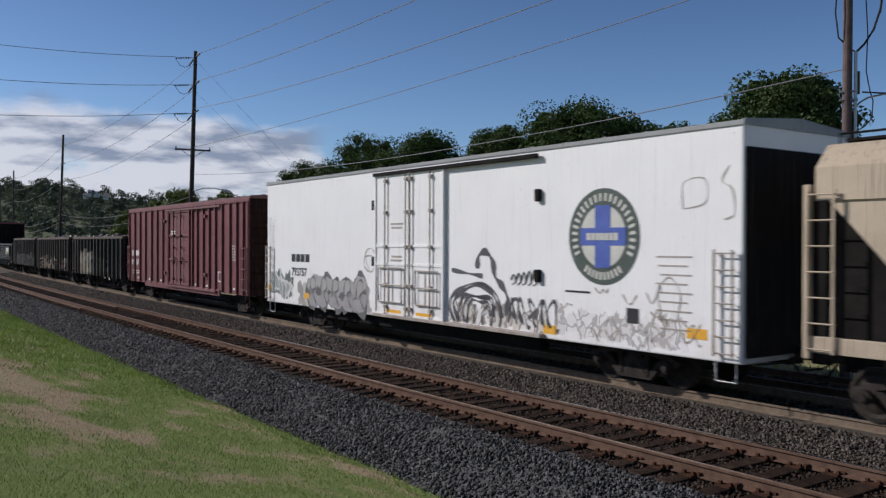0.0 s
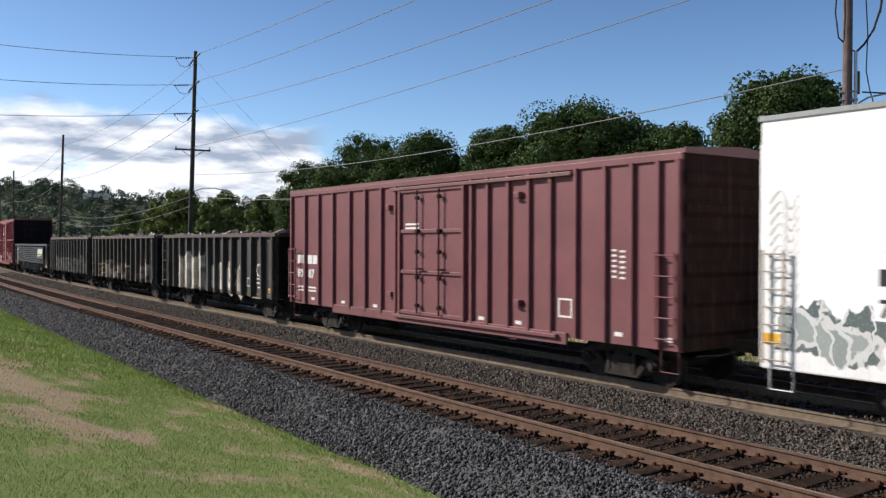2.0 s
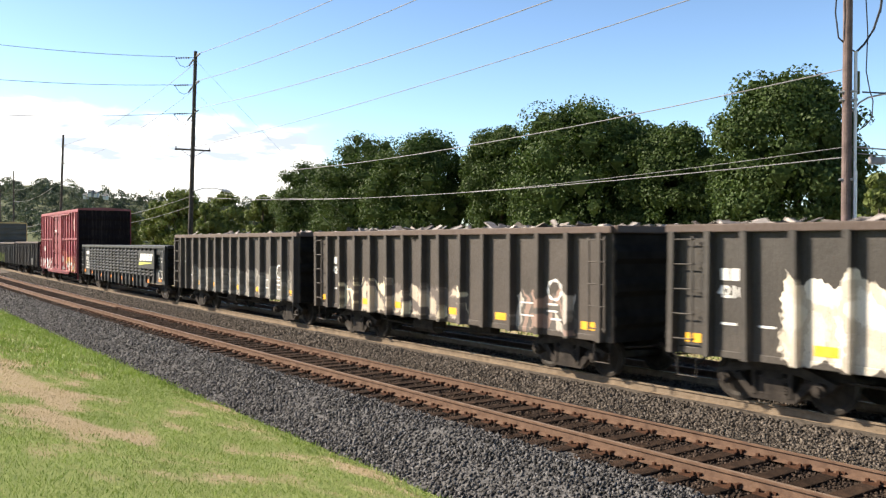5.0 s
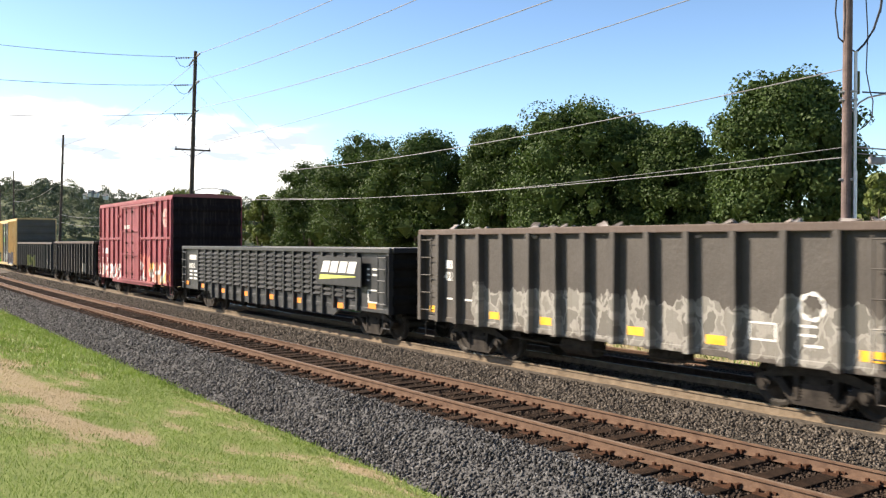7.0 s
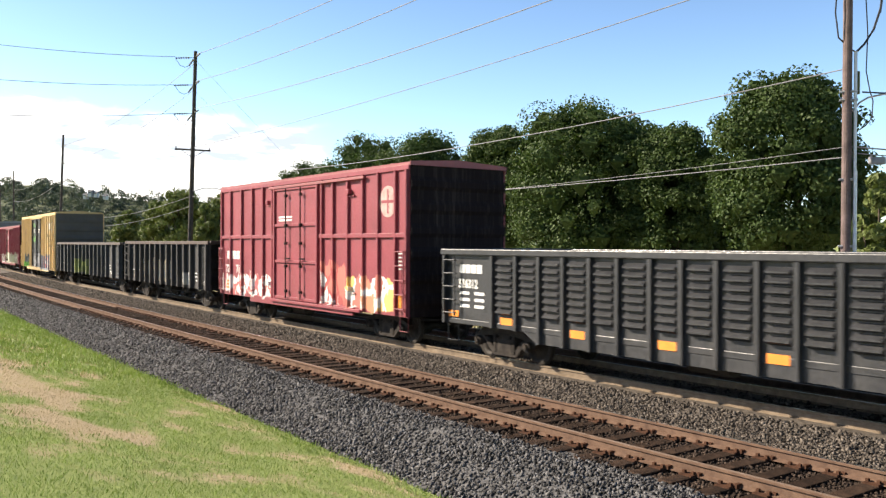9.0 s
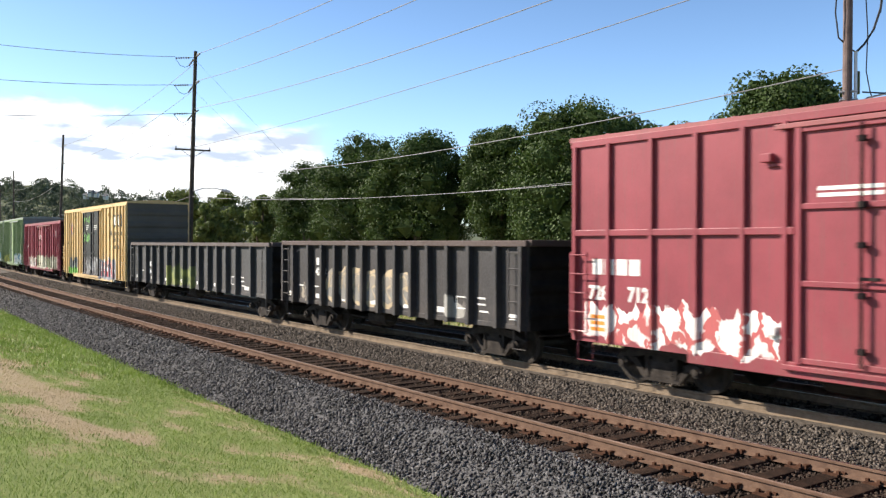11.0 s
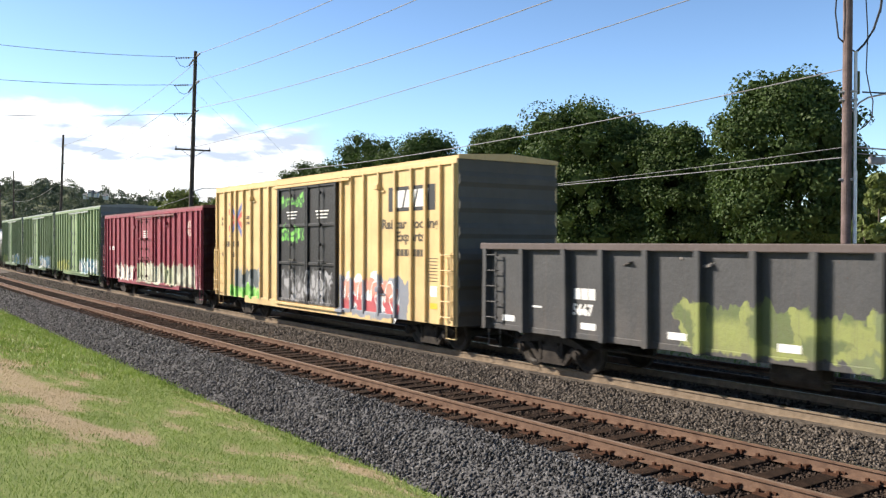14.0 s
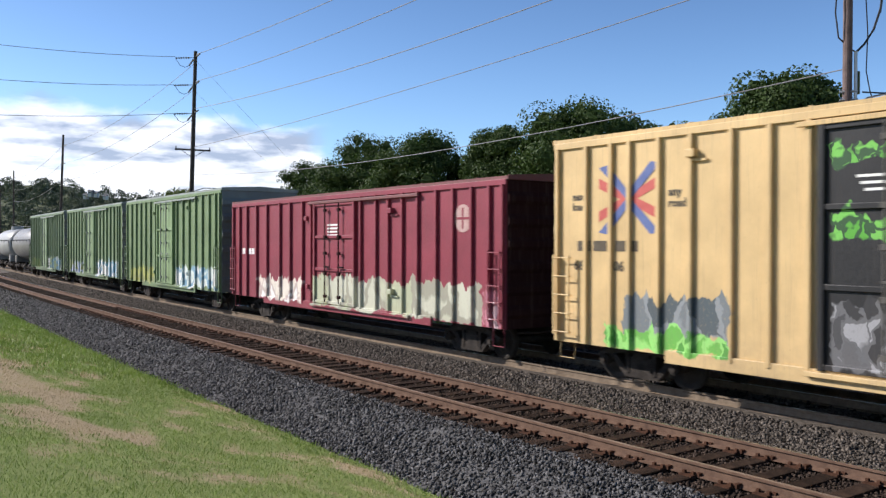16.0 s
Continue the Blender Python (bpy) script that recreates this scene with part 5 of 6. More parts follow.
    for x, z in ((x0 - 0.1, 3.72), (4.42, 3.70), (4.42, 2.02), (x0 - 0.1, 2.2)):
        bm = new_bm()
        box(bm, x - 0.07, x + 0.07, -HALF - 0.10, -HALF, z - 0.13, z + 0.13, 0.02)
        part("door_stop", bm, DARK, root)
    # emblem: dark ring, pale field, blue cross, ring lettering as plain bars
    cx, cz = 6.24, 2.83
    GREEN = plain("dark_green_emblem_paint", (0.055, 0.075, 0.065), (0.085, 0.11, 0.095), 0.5, 0, 4, 40, 0.05)
    PALE = plain("pale_grey_emblem_paint", (0.52, 0.52, 0.46), (0.64, 0.64, 0.58), 0.5, 0, 4, 40, 0.05)
    BLUE = plain("blue_emblem_paint", (0.06, 0.10, 0.36), (0.09, 0.14, 0.46), 0.5, 0, 4, 40, 0.05)
    for r, mt, p in ((0.93, GREEN, 0.008), (0.60, PALE, 0.014)):
        bm = new_bm()
        disc(bm, cx, -HALF - p / 2, cz, r, p, 48)
        part("emblem_ring", bm, mt, root)
    bm = new_bm()
    box(bm, cx - 0.20, cx + 0.20, -HALF - 0.020, -HALF - 0.014, cz - 0.60, cz + 0.60)
    box(bm, cx - 0.60, cx + 0.60, -HALF - 0.0204, -HALF - 0.0144, cz - 0.17, cz + 0.17)
    part("emblem_cross", bm, BLUE, root)
    for k in range(34):
        a = math.radians(205 - 230 * k / 23) if k < 24 else math.radians(-125 + 70 * (k - 24) / 9)
        c, s = math.cos(a), math.sin(a)
        u, w = Vector((c, 0, s)), Vector((-s, 0, c))
        q = Vector((cx, -HALF - 0.012, cz)) + u * 0.76
        bm = new_bm()
        bm.faces.new([bm.verts.new(q + u * i * 0.075 + w * j * 0.030) for i, j in ((-1, -1), (1, -1), (1, 1), (-1, 1))])
        part("emblem_letter", bm, PALE, root)
    bars(root, cx - 0.42, cx + 0.42, cz - 0.07, cz + 0.07, 7, PALE, "emblem_lettering", -HALF - 0.02)
    # reporting marks
    bars(root, -7.45, -6.15, 2.10, 2.34, 4, BLACK_MARK, "lettering")
    words(root, "793757", -7.45, 1.66, 0.25, BLACK_MARK, wide=1.02)
    for k in range(9):
        mark(root, 7.55 + 0.05 * (k % 3), 8.35 - 0.1 * (k % 2), 2.45 - 0.16 * k, 2.48 - 0.16 * k, rod)
    for z0, x0_, x1_ in ((3.2, -1.35, -0.75), (3.1, -1.3, -0.8), (2.35, -1.3, -0.8), (2.25, -1.35, -0.8)):
        mark(root, x0_, x1_, z0 - 0.03, z0 + 0.02, rod, y=-HALF - 0.07)
    for x, z, w in ((8.45, 1.15, 0.22), (4.75, 0.92, 0.2), (-9.15, 1.2, 0.14), (-4.4, 1.0, 0.2), (-6.4, 1.05, 0.16), (-1.2, 0.86, 0.35), (0.2, 0.86, 0.35)):
        mark(root, x - w, x + w, z - 0.09, z + 0.09, YELLOW_MARK, "reflector", y=-HALF - (0.07 if -2.1 < x < 1 else 0), label="yellow reflector")
    mark(root, 6.85, 7.15, 1.22, 1.50, BLACK_MARK, "placard")
    mark(root, 5.2, 5.9, 1.72, 1.76, BLACK_MARK)
    mark(root, -3.6, -2.95, 1.15, 1.55, rod, "placard")
    mark(root, -7.55, -6.05, 1.60, 1.97, white, "number_panel", proud=0.0035)
    bubble_letters(root, -5.95, 0.80, 0.72, 5, ((0.40, 0.39, 0.38), (0.33, 0.32, 0.32)), (0.13, 0.13, 0.13), 12)
    # sprayed lines
    GREY = plain("black_spray_paint", (0.05, 0.05, 0.055), (0.12, 0.12, 0.125), 0.6, 0, 4, 30, 0.05)
    rnd = random.Random(4)
    sp = Spray(root, GREY, "black sprayed line")
    for k in range(5):
        r = 0.32 + 0.2 * k
        jog = rnd.uniform(-0.12, 0.12)
        sp.line([(2.25 - r * 0.8 + jog, 0.86), (2.25 - r * 0.95, 1.15 + jog), (2.3 - r * 0.7, 1.38 + 0.05 * k), (2.45 - r * 0.1, 1.42 + 0.075 * k + jog), (2.6 + r * 0.35, 1.35 + 0.05 * k), (2.7 + r * 0.4 + jog, 1.05)], rnd.uniform(0.06, 0.11))
    for k in range(5):
        x = 1.9 + 0.3 * k
        sp.line([(x, 0.84), (x + rnd.uniform(-0.05, 0.1), 1.1), (x + rnd.uniform(0, 0.2), 1.3)], 0.06)
    sp.line([(1.3, 2.06), (1.9, 2.0), (2.5, 1.95)], 0.08)
    sp.line([(2.3, 2.12), (2.35, 2.4), (2.6, 2.5), (2.85, 2.3), (2.95, 1.95), (3.2, 1.75), (3.4, 1.45), (3.3, 1.1)], 0.13)
    for k in range(7):
        x = 3.4 + 0.22 * k
        sp.line([(x, 0.9 + rnd.uniform(0, 0.2)), (x + rnd.uniform(-0.2, 0.3), 1.3), (x + rnd.uniform(-0.3, 0.3), 1.5), (x + 0.2, 1.1 + rnd.uniform(-0.2, 0.2)), (x + 0.3, 0.95)], 0.055)
    for k in range(5):
        x = 3.5 + 0.17 * k
        sp.line([(x, 1.9), (x + 0.1, 2.02 + 0.03 * k), (x + 0.16, 1.88), (x + 0.05, 1.8)], 0.05)
    sp = Spray(root, rod, "thin faded sprayed line")
    for k in range(16):
        x, z = rnd.uniform(4.9, 8.2), rnd.uniform(0.85, 1.85)
        sp.line([(x, z), (x + 0.12, z + rnd.uniform(-0.2, 0.25)), (x + 0.22, z + rnd.uniform(-0.2, 0.2)), (x + 0.30, z + rnd.uniform(-0.15, 0.15)), (x + 0.36, z)], 0.026)
    sp.line([(7.75, 1.2), (7.6, 1.8), (7.85, 2.1), (8.1, 1.8), (8.0, 1.3)], 0.025)
    sp.line([(8.15, 3.3), (8.15, 3.75), (8.6, 3.8), (8.62, 3.4), (8.15, 3.3)], 0.018)
    sp.line([(9.0, 3.1), (9.2, 3.2), (9.15, 3.6), (8.95, 3.75), (9.1, 4.0)], 0.025)
    sp.line([(-2.6, 1.9), (-2.85, 2.1), (-2.7, 2.5), (-2.35, 2.5), (-2.25, 2.15), (-2.5, 1.9), (-2.75, 2.3), (-2.4, 2.35)], 0.03)
    for k in range(10):
        z = 1.8 + 0.17 * k
        sp.line([(-9.2, z), (-9.0, z + 0.2), (-8.85, z - 0.1), (-8.7, z + 0.12)], 0.013)
    # Ladders use the duller rod paint: shade put into their colour
    for x in (8.86, -9.26):
        part("ladder", ladder_bm(0.36, zb + 0.1, 2.6, 7, -HALF - 0.02), rod, root).location = (x, 0, 0)
    for x in (L / 2 - 0.35, -L / 2 + 0.35):
        part("sill_step", steps_bm(x, -HALF + 0.04), white, root)
    for a, b, c in ((-6.0, 4.2, 0.30), (4.3, 5.6, 0.12)):
        bm = new_bm()
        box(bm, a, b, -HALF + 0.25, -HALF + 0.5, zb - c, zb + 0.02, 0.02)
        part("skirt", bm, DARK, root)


make_reefer(48.88, 67.6)

# -- brown boxcar
GREY_ROOF = P("grey_galvanised_roof", (0.30, 0.28, 0.27), amount=0.5)
BROWN = P("brown_car_paint", (0.180, 0.062, 0.068), amount=0.4, streak=0.35)
# The end paint is near black: soot, and shade put into the colour
car, L = boxcar("boxcar", "faded brown boxcar with outside ribs and white stencils", 31.73, 47.4, 0.80, 4.38,
                (-7.72, -6.76, -5.85, -4.94, -3.94, -3.07, -2.22, -1.5, 1.77, 2.37, 3.09, 3.77, 4.45, 5.18, 5.97, 6.65, 7.27, 7.72), (-1.29, 1.56),
                BROWN, BROWN, P("brown_roof_paint", (0.17, 0.08, 0.075), amount=0.4), P("brown_end_shade_paint", (0.022, 0.011, 0.010), amount=0.12, rough=0.85, gloss=0.08))
bars(car, -7.35, -5.95, 2.05, 2.32, 4, WHITE_MARK)
words(car, "80", -7.35, 1.62, 0.27, WHITE_MARK)
words(car, "87", -6.6, 1.62, 0.27, WHITE_MARK)
for z in (1.30, 1.20):
    mark(car, -7.3, -6.95, z, z + 0.05, WHITE_MARK)
    mark(car, -6.6, -6.1, z, z + 0.05, WHITE_MARK)
for z in (3.15, 3.05, 2.95):
    mark(car, -1.0, -0.4, z, z + 0.05, WHITE_MARK, y=-HALF - 0.05)
for k in range(6):
    mark(car, 6.12, 6.24, 2.55 - 0.1 * k, 2.59 - 0.1 * k, WHITE_MARK)
    mark(car, 6.32, 6.46, 2.53 - 0.1 * k, 2.57 - 0.1 * k, WHITE_MARK)
for x0, z0, x1, z1 in ((4.65, 1.2, 5.05, 1.24), (4.65, 1.55, 5.05, 1.59), (4.65, 1.2, 4.69, 1.59), (5.01, 1.2, 5.05, 1.59)):
    mark(car, x0, x1, z0, z1, WHITE_MARK, proud=0.007 if x1 - x0 < 0.1 else 0.005)
for x in (-6.3, -4.4, -2.6, 2.1, 3.4, 6.3, 7.5):
    mark(car, x - 0.1, x + 0.1, 0.95, 1.03, WHITE_MARK, "reflector")


# -- scrap gondolas of one pattern
def scrap_gondola(s0, s1, number, label, posts, tags, load, zb=0.80, zt=3.03, colour=(0.048, 0.043, 0.038), heap=0.0, num=None, tape=None):
    car, L = gondola("gondola", label, s0, s1, zb, zt, posts, P("weathered_black_car_paint", colour, rough=0.6, amount=0.45, dirt=(0.13, 0.105, 0.085), tags=tags, streak=0.3, dent=0.09), load, heap,
                     chord_mat=P("rusty_chord_paint", [c * 0.8 + d for c, d in zip(colour, (0.050, 0.030, 0.024))], rough=0.7, amount=0.6, dirt=(0.12, 0.075, 0.055)))
    y = -HALF + 0.03
    a = posts[0]
    nx, nz, nh = num or (-5.06, 1.81, 0.20)
    bars(car, nx + 0.05, nx + 0.65, nz + nh * 1.4, nz + nh * 2.4, 3, WHITE_MARK, y=y)
    if number:
        words(car, number, nx, nz, nh, WHITE_MARK, y=y, wide=0.9)
    for k in ((0, 2, 4, 6, 8, 10, 13) if tape else (0, 3, 5, 8, 10, 13)):
        x = (posts[k] + posts[k + 1]) / 2 + 0.05
        mark(car, x - 0.2, x + 0.2, zb + 0.20, zb + (0.33 if tape else 0.36), tape or YELLOW_MARK, "reflector", y=y, label="white reflector" if tape else "yellow reflector")
    for x, z in ((posts[2] + 0.2, 1.35), (posts[1] + 0.2, 1.35), (posts[-3] + 0.2, 1.42), (posts[-3] + 0.2, 1.28), (posts[-3] + 0.3, 1.12)):
        mark(car, x, x + 0.3, z, z + 0.04, WHITE_MARK, y=y)
    x = posts[-4] + 0.22
    for q in ((x, x + 0.5, 1.15, 1.18), (x, x + 0.5, 1.42, 1.45), (x, x + 0.03, 1.15, 1.45), (x + 0.47, x + 0.5, 1.15, 1.45)):
        mark(car, *q, WHITE_MARK, y=y, proud=0.006 if q[1] - q[0] > 0.1 else 0.008)
    if not tape:
        cx, cz = posts[-3] + 0.42, 1.74
        ring = stroke(new_bm(), [(cx + 0.2 * math.cos(a), cz + 0.2 * math.sin(a)) for a in np.linspace(0.3, 6.9, 12)], 0.05, y)
        part("emblem", ring, WHITE_MARK, car, "round white sprayed ring")
    return car, L


POSTS = (-5.95, -5.2, -4.48, -3.61, -2.76, -1.9, -1.08, -0.26, 0.51, 1.36, 2.23, 3.17, 4.07, 4.95, 5.85)
car, L = scrap_gondola(18.5, 30.65, "4210", "black weathered gondola heaped with scrap, cream graffiti", POSTS,
              ((-3.9, -0.9, 0.85, 2.2, (0.62, 0.57, 0.48), (0.70, 0.66, 0.59), (0.50, 0.44, 0.36), 1.3, 2),), 3)
bubble_letters(car, 0.12, 0.95, 0.86, 3, ((0.66, 0.60, 0.50), (0.70, 0.65, 0.57)), (0.36, 0.31, 0.25), 21, -HALF + 0.03)
bubble_letters(car, 2.75, 0.92, 0.62, 1, ((0.20, 0.18, 0.15), (0.34, 0.28, 0.20)), (0.45, 0.40, 0.33), 8, -HALF + 0.03)
scrap_gondola(4.9, 17.2, "42110", "brown-black gondola heaped with scrap, faded graffiti", POSTS,
              ((-4.5, 1.6, 0.85, 1.65, CREAM, (0.50, 0.42, 0.33), (0.12, 0.10, 0.09), 1.2, 9), (3.2, 5.2, 0.85, 1.7, (0.5, 0.44, 0.38), (0.30, 0.20, 0.16), (0.1, 0.09, 0.08), 1.4, 4)), 4, colour=(0.058, 0.048, 0.041))
scrap_gondola(-8.35, 3.75, "42122", "grey-brown gondola with a pale graffiti band", POSTS,
              ((-4.0, 5.6, 0.82, 1.75, (0.13, 0.122, 0.108), (0.19, 0.18, 0.16), (0.27, 0.255, 0.23), 2.6, 6),), 5, colour=(0.064, 0.056, 0.050), heap=-0.06)

# -- long black gondola with corrugated bays
KPOSTS = (-8.25, -6.45, -5.64, -4.9, -4.17, -3.43, -2.7, -1.91, -1.21, -0.48, 0.3, 1.0, 1.71, 2.44, 3.11, 3.76, 4.45, 5.15, 5.85, 6.55, 8.25)
car, L = gondola("gondola", "long clean black gondola with corrugated panels and a white emblem", -26.4, -9.7, 0.80, 2.56, KPOSTS,
                 P("glossy_black_car_paint", (0.024, 0.025, 0.028), rough=0.38, amount=0.22, dirt=(0.14, 0.13, 0.12), streak=0.15, gloss=0.45), None, 0.0, True, 0.22)
LOGO_PLATE = plain("black_logo_plate", (0.02, 0.02, 0.022), (0.035, 0.035, 0.037), 0.45, 0, 3, 40, 0.05)
mark(car, 4.35, 7.0, 1.48, 2.30, LOGO_PLATE, "logo_plate", proud=0.02, y=-HALF - 0.15)
bars(car, 4.62, 6.72, 1.84, 2.17, 4, WHITE_MARK, "emblem", -HALF - 0.17, 0.5)
bm = new_bm()
prism(bm, [(4.5, 1.62), (6.7, 1.74), (6.7, 1.77), (4.56, 1.77)], "y", -HALF - 0.178, -HALF - 0.172)
YELLOW_GREEN = plain("yellow_green_stripe_paint", (0.45, 0.48, 0.10), (0.58, 0.60, 0.16), 0.5, 0, 4, 40, 0.05)
part("emblem_stripe", bm, YELLOW_GREEN, car, "yellow-green emblem stripe")
y = -HALF + 0.03
bars(car, -7.7, -6.85, 2.0, 2.2, 4, WHITE_MARK, y=y)
words(car, "516312", -7.75, 1.66, 0.2, WHITE_MARK, y=y, wide=0.85)
for z in (1.5, 1.35, 1.2):
    mark(car, -7.7, -7.35, z, z + 0.07, WHITE_MARK, y=y)
    mark(car, -7.15, -6.8, z, z + 0.07, WHITE_MARK, y=y)
for x0, x1, z0, z1 in ((7.05, 7.6, 1.05, 1.09), (7.05, 7.6, 1.38, 1.42), (7.05, 7.09, 1.05, 1.42), (7.56, 7.6, 1.05, 1.42), (7.0, 7.15, 1.95, 2.0), (7.0, 7.15, 1.8, 1.85), (7.0, 7.15, 1.65, 1.7), (7.3, 7.6, 1.95, 2.0), (7.3, 7.6, 1.8, 1.85)):
    mark(car, x0, x1, z0, z1, WHITE_MARK, y=y, proud=0.006 if x1 - x0 > 0.1 else 0.008)
for x, z in ((-7.95, 0.95), (-6.0, 0.9), (-3.8, 0.80), (-1.55, 0.80), (0.65, 0.80), (2.8, 0.80), (5.5, 0.80), (7.3, 0.9)):
    mark(car, x - 0.2, x + 0.2, z, z + 0.16, ORANGE_MARK, "reflector", y=y - 0.01, label="orange reflector")

# -- bright red boxcar with a belt rail
SALMON = (0.48, 0.15, 0.12)
R_TAGS = ((-6.2, -1.9, 0.85, 1.55, WHITE, (0.70, 0.62, 0.60), (0.42, 0.10, 0.10), 1.6, 2), (1.7, 3.2, 0.9, 2.1, (0.70, 0.66, 0.62), SALMON, (0.36, 0.07, 0.07), 1.8, 4), (3.3, 5.9, 0.85, 1.75, SALMON, (0.70, 0.45, 0.15), (0.75, 0.72, 0.68), 1.5, 8))
RED = P("red_car_paint", (0.235, 0.044, 0.058), amount=0.3, tags=R_TAGS, streak=0.25)
# Ends much darker than the sides, with shade painted in over soot
car, L = boxcar("boxcar", "red boxcar with a belt rail and coloured graffiti", -41.02, -27.85, 0.78, 4.80,
                (-6.45, -5.56, -4.52, -3.54, -2.61, -1.85, 1.75, 2.46, 3.35, 4.21, 5.03, 5.92, 6.45), (-1.64, 1.56),
                RED, RED, P("red_roof_paint", (0.27, 0.08, 0.085), amount=0.3), P("dark_end_shade_paint", (0.014, 0.010, 0.011), amount=0.10, rough=0.85, gloss=0.08), belt=2.9)
bm = new_bm()
disc(bm, 5.5, -HALF - 0.006, 3.80, 0.42, 0.010, 32)
part("emblem", bm, FADED_MARK, car, "round faded pale emblem")
bm = new_bm()
box(bm, 5.46, 5.54, -HALF - 0.016, -HALF - 0.0115, 3.48, 4.12)
box(bm, 5.18, 5.82, -HALF - 0.0164, -HALF - 0.0119, 3.76, 3.84)
part("emblem_cross", bm, RED(car), car)
bars(car, -6.0, -4.75, 2.1, 2.4, 4, WHITE_MARK)
words(car, "728", -6.1, 1.62, 0.27, WHITE_MARK, wide=0.9)
words(car, "712", -5.1, 1.62, 0.27, WHITE_MARK, wide=0.9)
for k in range(3):
    mark(car, -6.05, -5.65, 1.25 - 0.12 * k, 1.32 - 0.12 * k, ORANGE_MARK)
for z in (3.5, 3.4):
    mark(car, -1.3, -0.3, z, z + 0.06, WHITE_MARK, y=-HALF - 0.05)
mark(car, 6.0, 6.4, 1.0, 1.35, ORANGE_MARK, "reflector")
for k in range(5):
    mark(car, 6.02, 6.38, 2.4 - 0.1 * k, 2.44 - 0.1 * k, WHITE_MARK)

# -- two more gondolas
P8 = (-5.95, -5.2, -4.14, -3.26, -2.44, -1.64, -0.83, 0.0, 0.87, 1.62, 2.38, 3.21, 4.05, 5.06, 5.9)
car, L = scrap_gondola(-54.45, -42.3, "42053", "black gondola with cream outlined graffiti", P8,
              ((-4.9, -4.2, 0.9, 1.35, (0.30, 0.26, 0.20), (0.36, 0.31, 0.25), (0.10, 0.09, 0.08), 1.1, 3), (3.0, 3.9, 0.95, 1.4, (0.34, 0.33, 0.30), (0.28, 0.27, 0.25), (0.12, 0.11, 0.10), 1.6, 9)), 7, 0.82, 2.76, (0.036, 0.034, 0.035), -0.2, (-3.85, 1.72, 0.22), WHITE_MARK)
bubble_letters(car, -2.75, 1.12, 0.76, 6, ((0.27, 0.24, 0.20), (0.22, 0.21, 0.19)), (0.46, 0.36, 0.23), 17, -HALF + 0.03, 0.82)
P9 = (-8.3, -7.06, -5.77, -4.75, -3.66, -2.52, -1.43, -0.4, 0.61, 1.59, 2.61, 3.59, 4.54, 5.53, 6.93, 8.3)
scrap_gondola(-72.4, -55.42, "5667", "long grey-black gondola with a faded green tag", P9,
              ((-3.1, 0.9, 0.85, 1.7, (0.10, 0.13, 0.05), (0.14, 0.17, 0.08), (0.22, 0.25, 0.08), 0.9, 5),), 8, 0.80, 2.70, (0.052, 0.053, 0.055), -0.24, (-5.64, 1.28, 0.22), WHITE_MARK)

# -- yellow boxcar with black doors
BUFF = (0.58, 0.412, 0.198)
Y_TAGS = ((-6.0, -3.7, 1.0, 1.75, (0.08, 0.10, 0.11), (0.16, 0.18, 0.19), (0.24, 0.26, 0.27), 1.6, 2), (-6.5, -3.6, 0.72, 1.15, (0.14, 0.42, 0.07), (0.08, 0.30, 0.05), (0.28, 0.62, 0.16), 2.2, 4),
          (2.0, 5.7, 0.65, 1.75, (0.20, 0.22, 0.26), (0.28, 0.30, 0.33), (0.20, 0.22, 0.26), 1.2, 6))
BUFF_SIDE = P("yellow_car_paint", BUFF, amount=0.3, tags=Y_TAGS, streak=0.2)
BLACK_DOOR = P("black_door_paint", (0.017, 0.017, 0.018), amount=0.18, streak=0.12,
               tags=((-1.85, -0.25, 2.75, 3.2, (0.09, 0.33, 0.04), (0.16, 0.46, 0.08), (0.03, 0.08, 0.03), 3.2, 1), (-1.85, -0.3, 3.85, 4.15, (0.09, 0.33, 0.04), (0.16, 0.46, 0.08), (0.03, 0.08, 0.03), 3.2, 3),
                     (-1.9, 1.6, 0.8, 1.85, (0.035, 0.035, 0.037), (0.30, 0.30, 0.31), (0.12, 0.12, 0.125), 3.4, 5)))
car, L = boxcar("boxcar", "buff yellow high boxcar with black double doors and graffiti", -89.07, -73.33, 0.72, 4.80,
                (-7.75, -6.95, -6.3, -5.84, -5.15, -4.45, -3.63, -2.92, -2.25, 2.19, 2.76, 3.47, 4.27, 5.1, 5.88, 6.52, 7.16, 7.72), (-2.07, 0.0),
                BUFF_SIDE, BLACK_DOOR, P("buff_roof_paint", (0.56, 0.39, 0.18), amount=0.3), P("grey_end_paint", (0.10, 0.095, 0.085), amount=0.3, rough=0.8, gloss=0.1), rods=1, brackets=((-4.4, 4.25), (4.25, 4.2), (4.3, 1.45)))
add_door(car, 0.02, 1.95, 0.80, 4.5, -HALF, BLACK_DOOR(car), 1, label="black sliding door")
bubble_letters(car, 2.55, 0.80, 0.74, 4, ((0.62, 0.24, 0.18), (0.42, 0.08, 0.09)), (0.80, 0.77, 0.74), 3)
DARK_GREY = plain("dark_brown_lettering", (0.06, 0.045, 0.03), (0.10, 0.08, 0.05), 0.6, 0, 4, 40, 0.05)
mark(car, 4.72, 6.9, 3.52, 4.16, LOGO_PLATE, "logo_plate")
bars(car, 4.95, 6.55, 3.62, 4.06, 3, WHITE_MARK, "emblem", -HALF - 0.006, 0.35)
words(car, "Railcar Pooling", 4.38, 3.08, 0.25, DARK_GREY, wide=1.28)
words(car, "Experts", 5.1, 2.75, 0.25, DARK_GREY, wide=1.24)
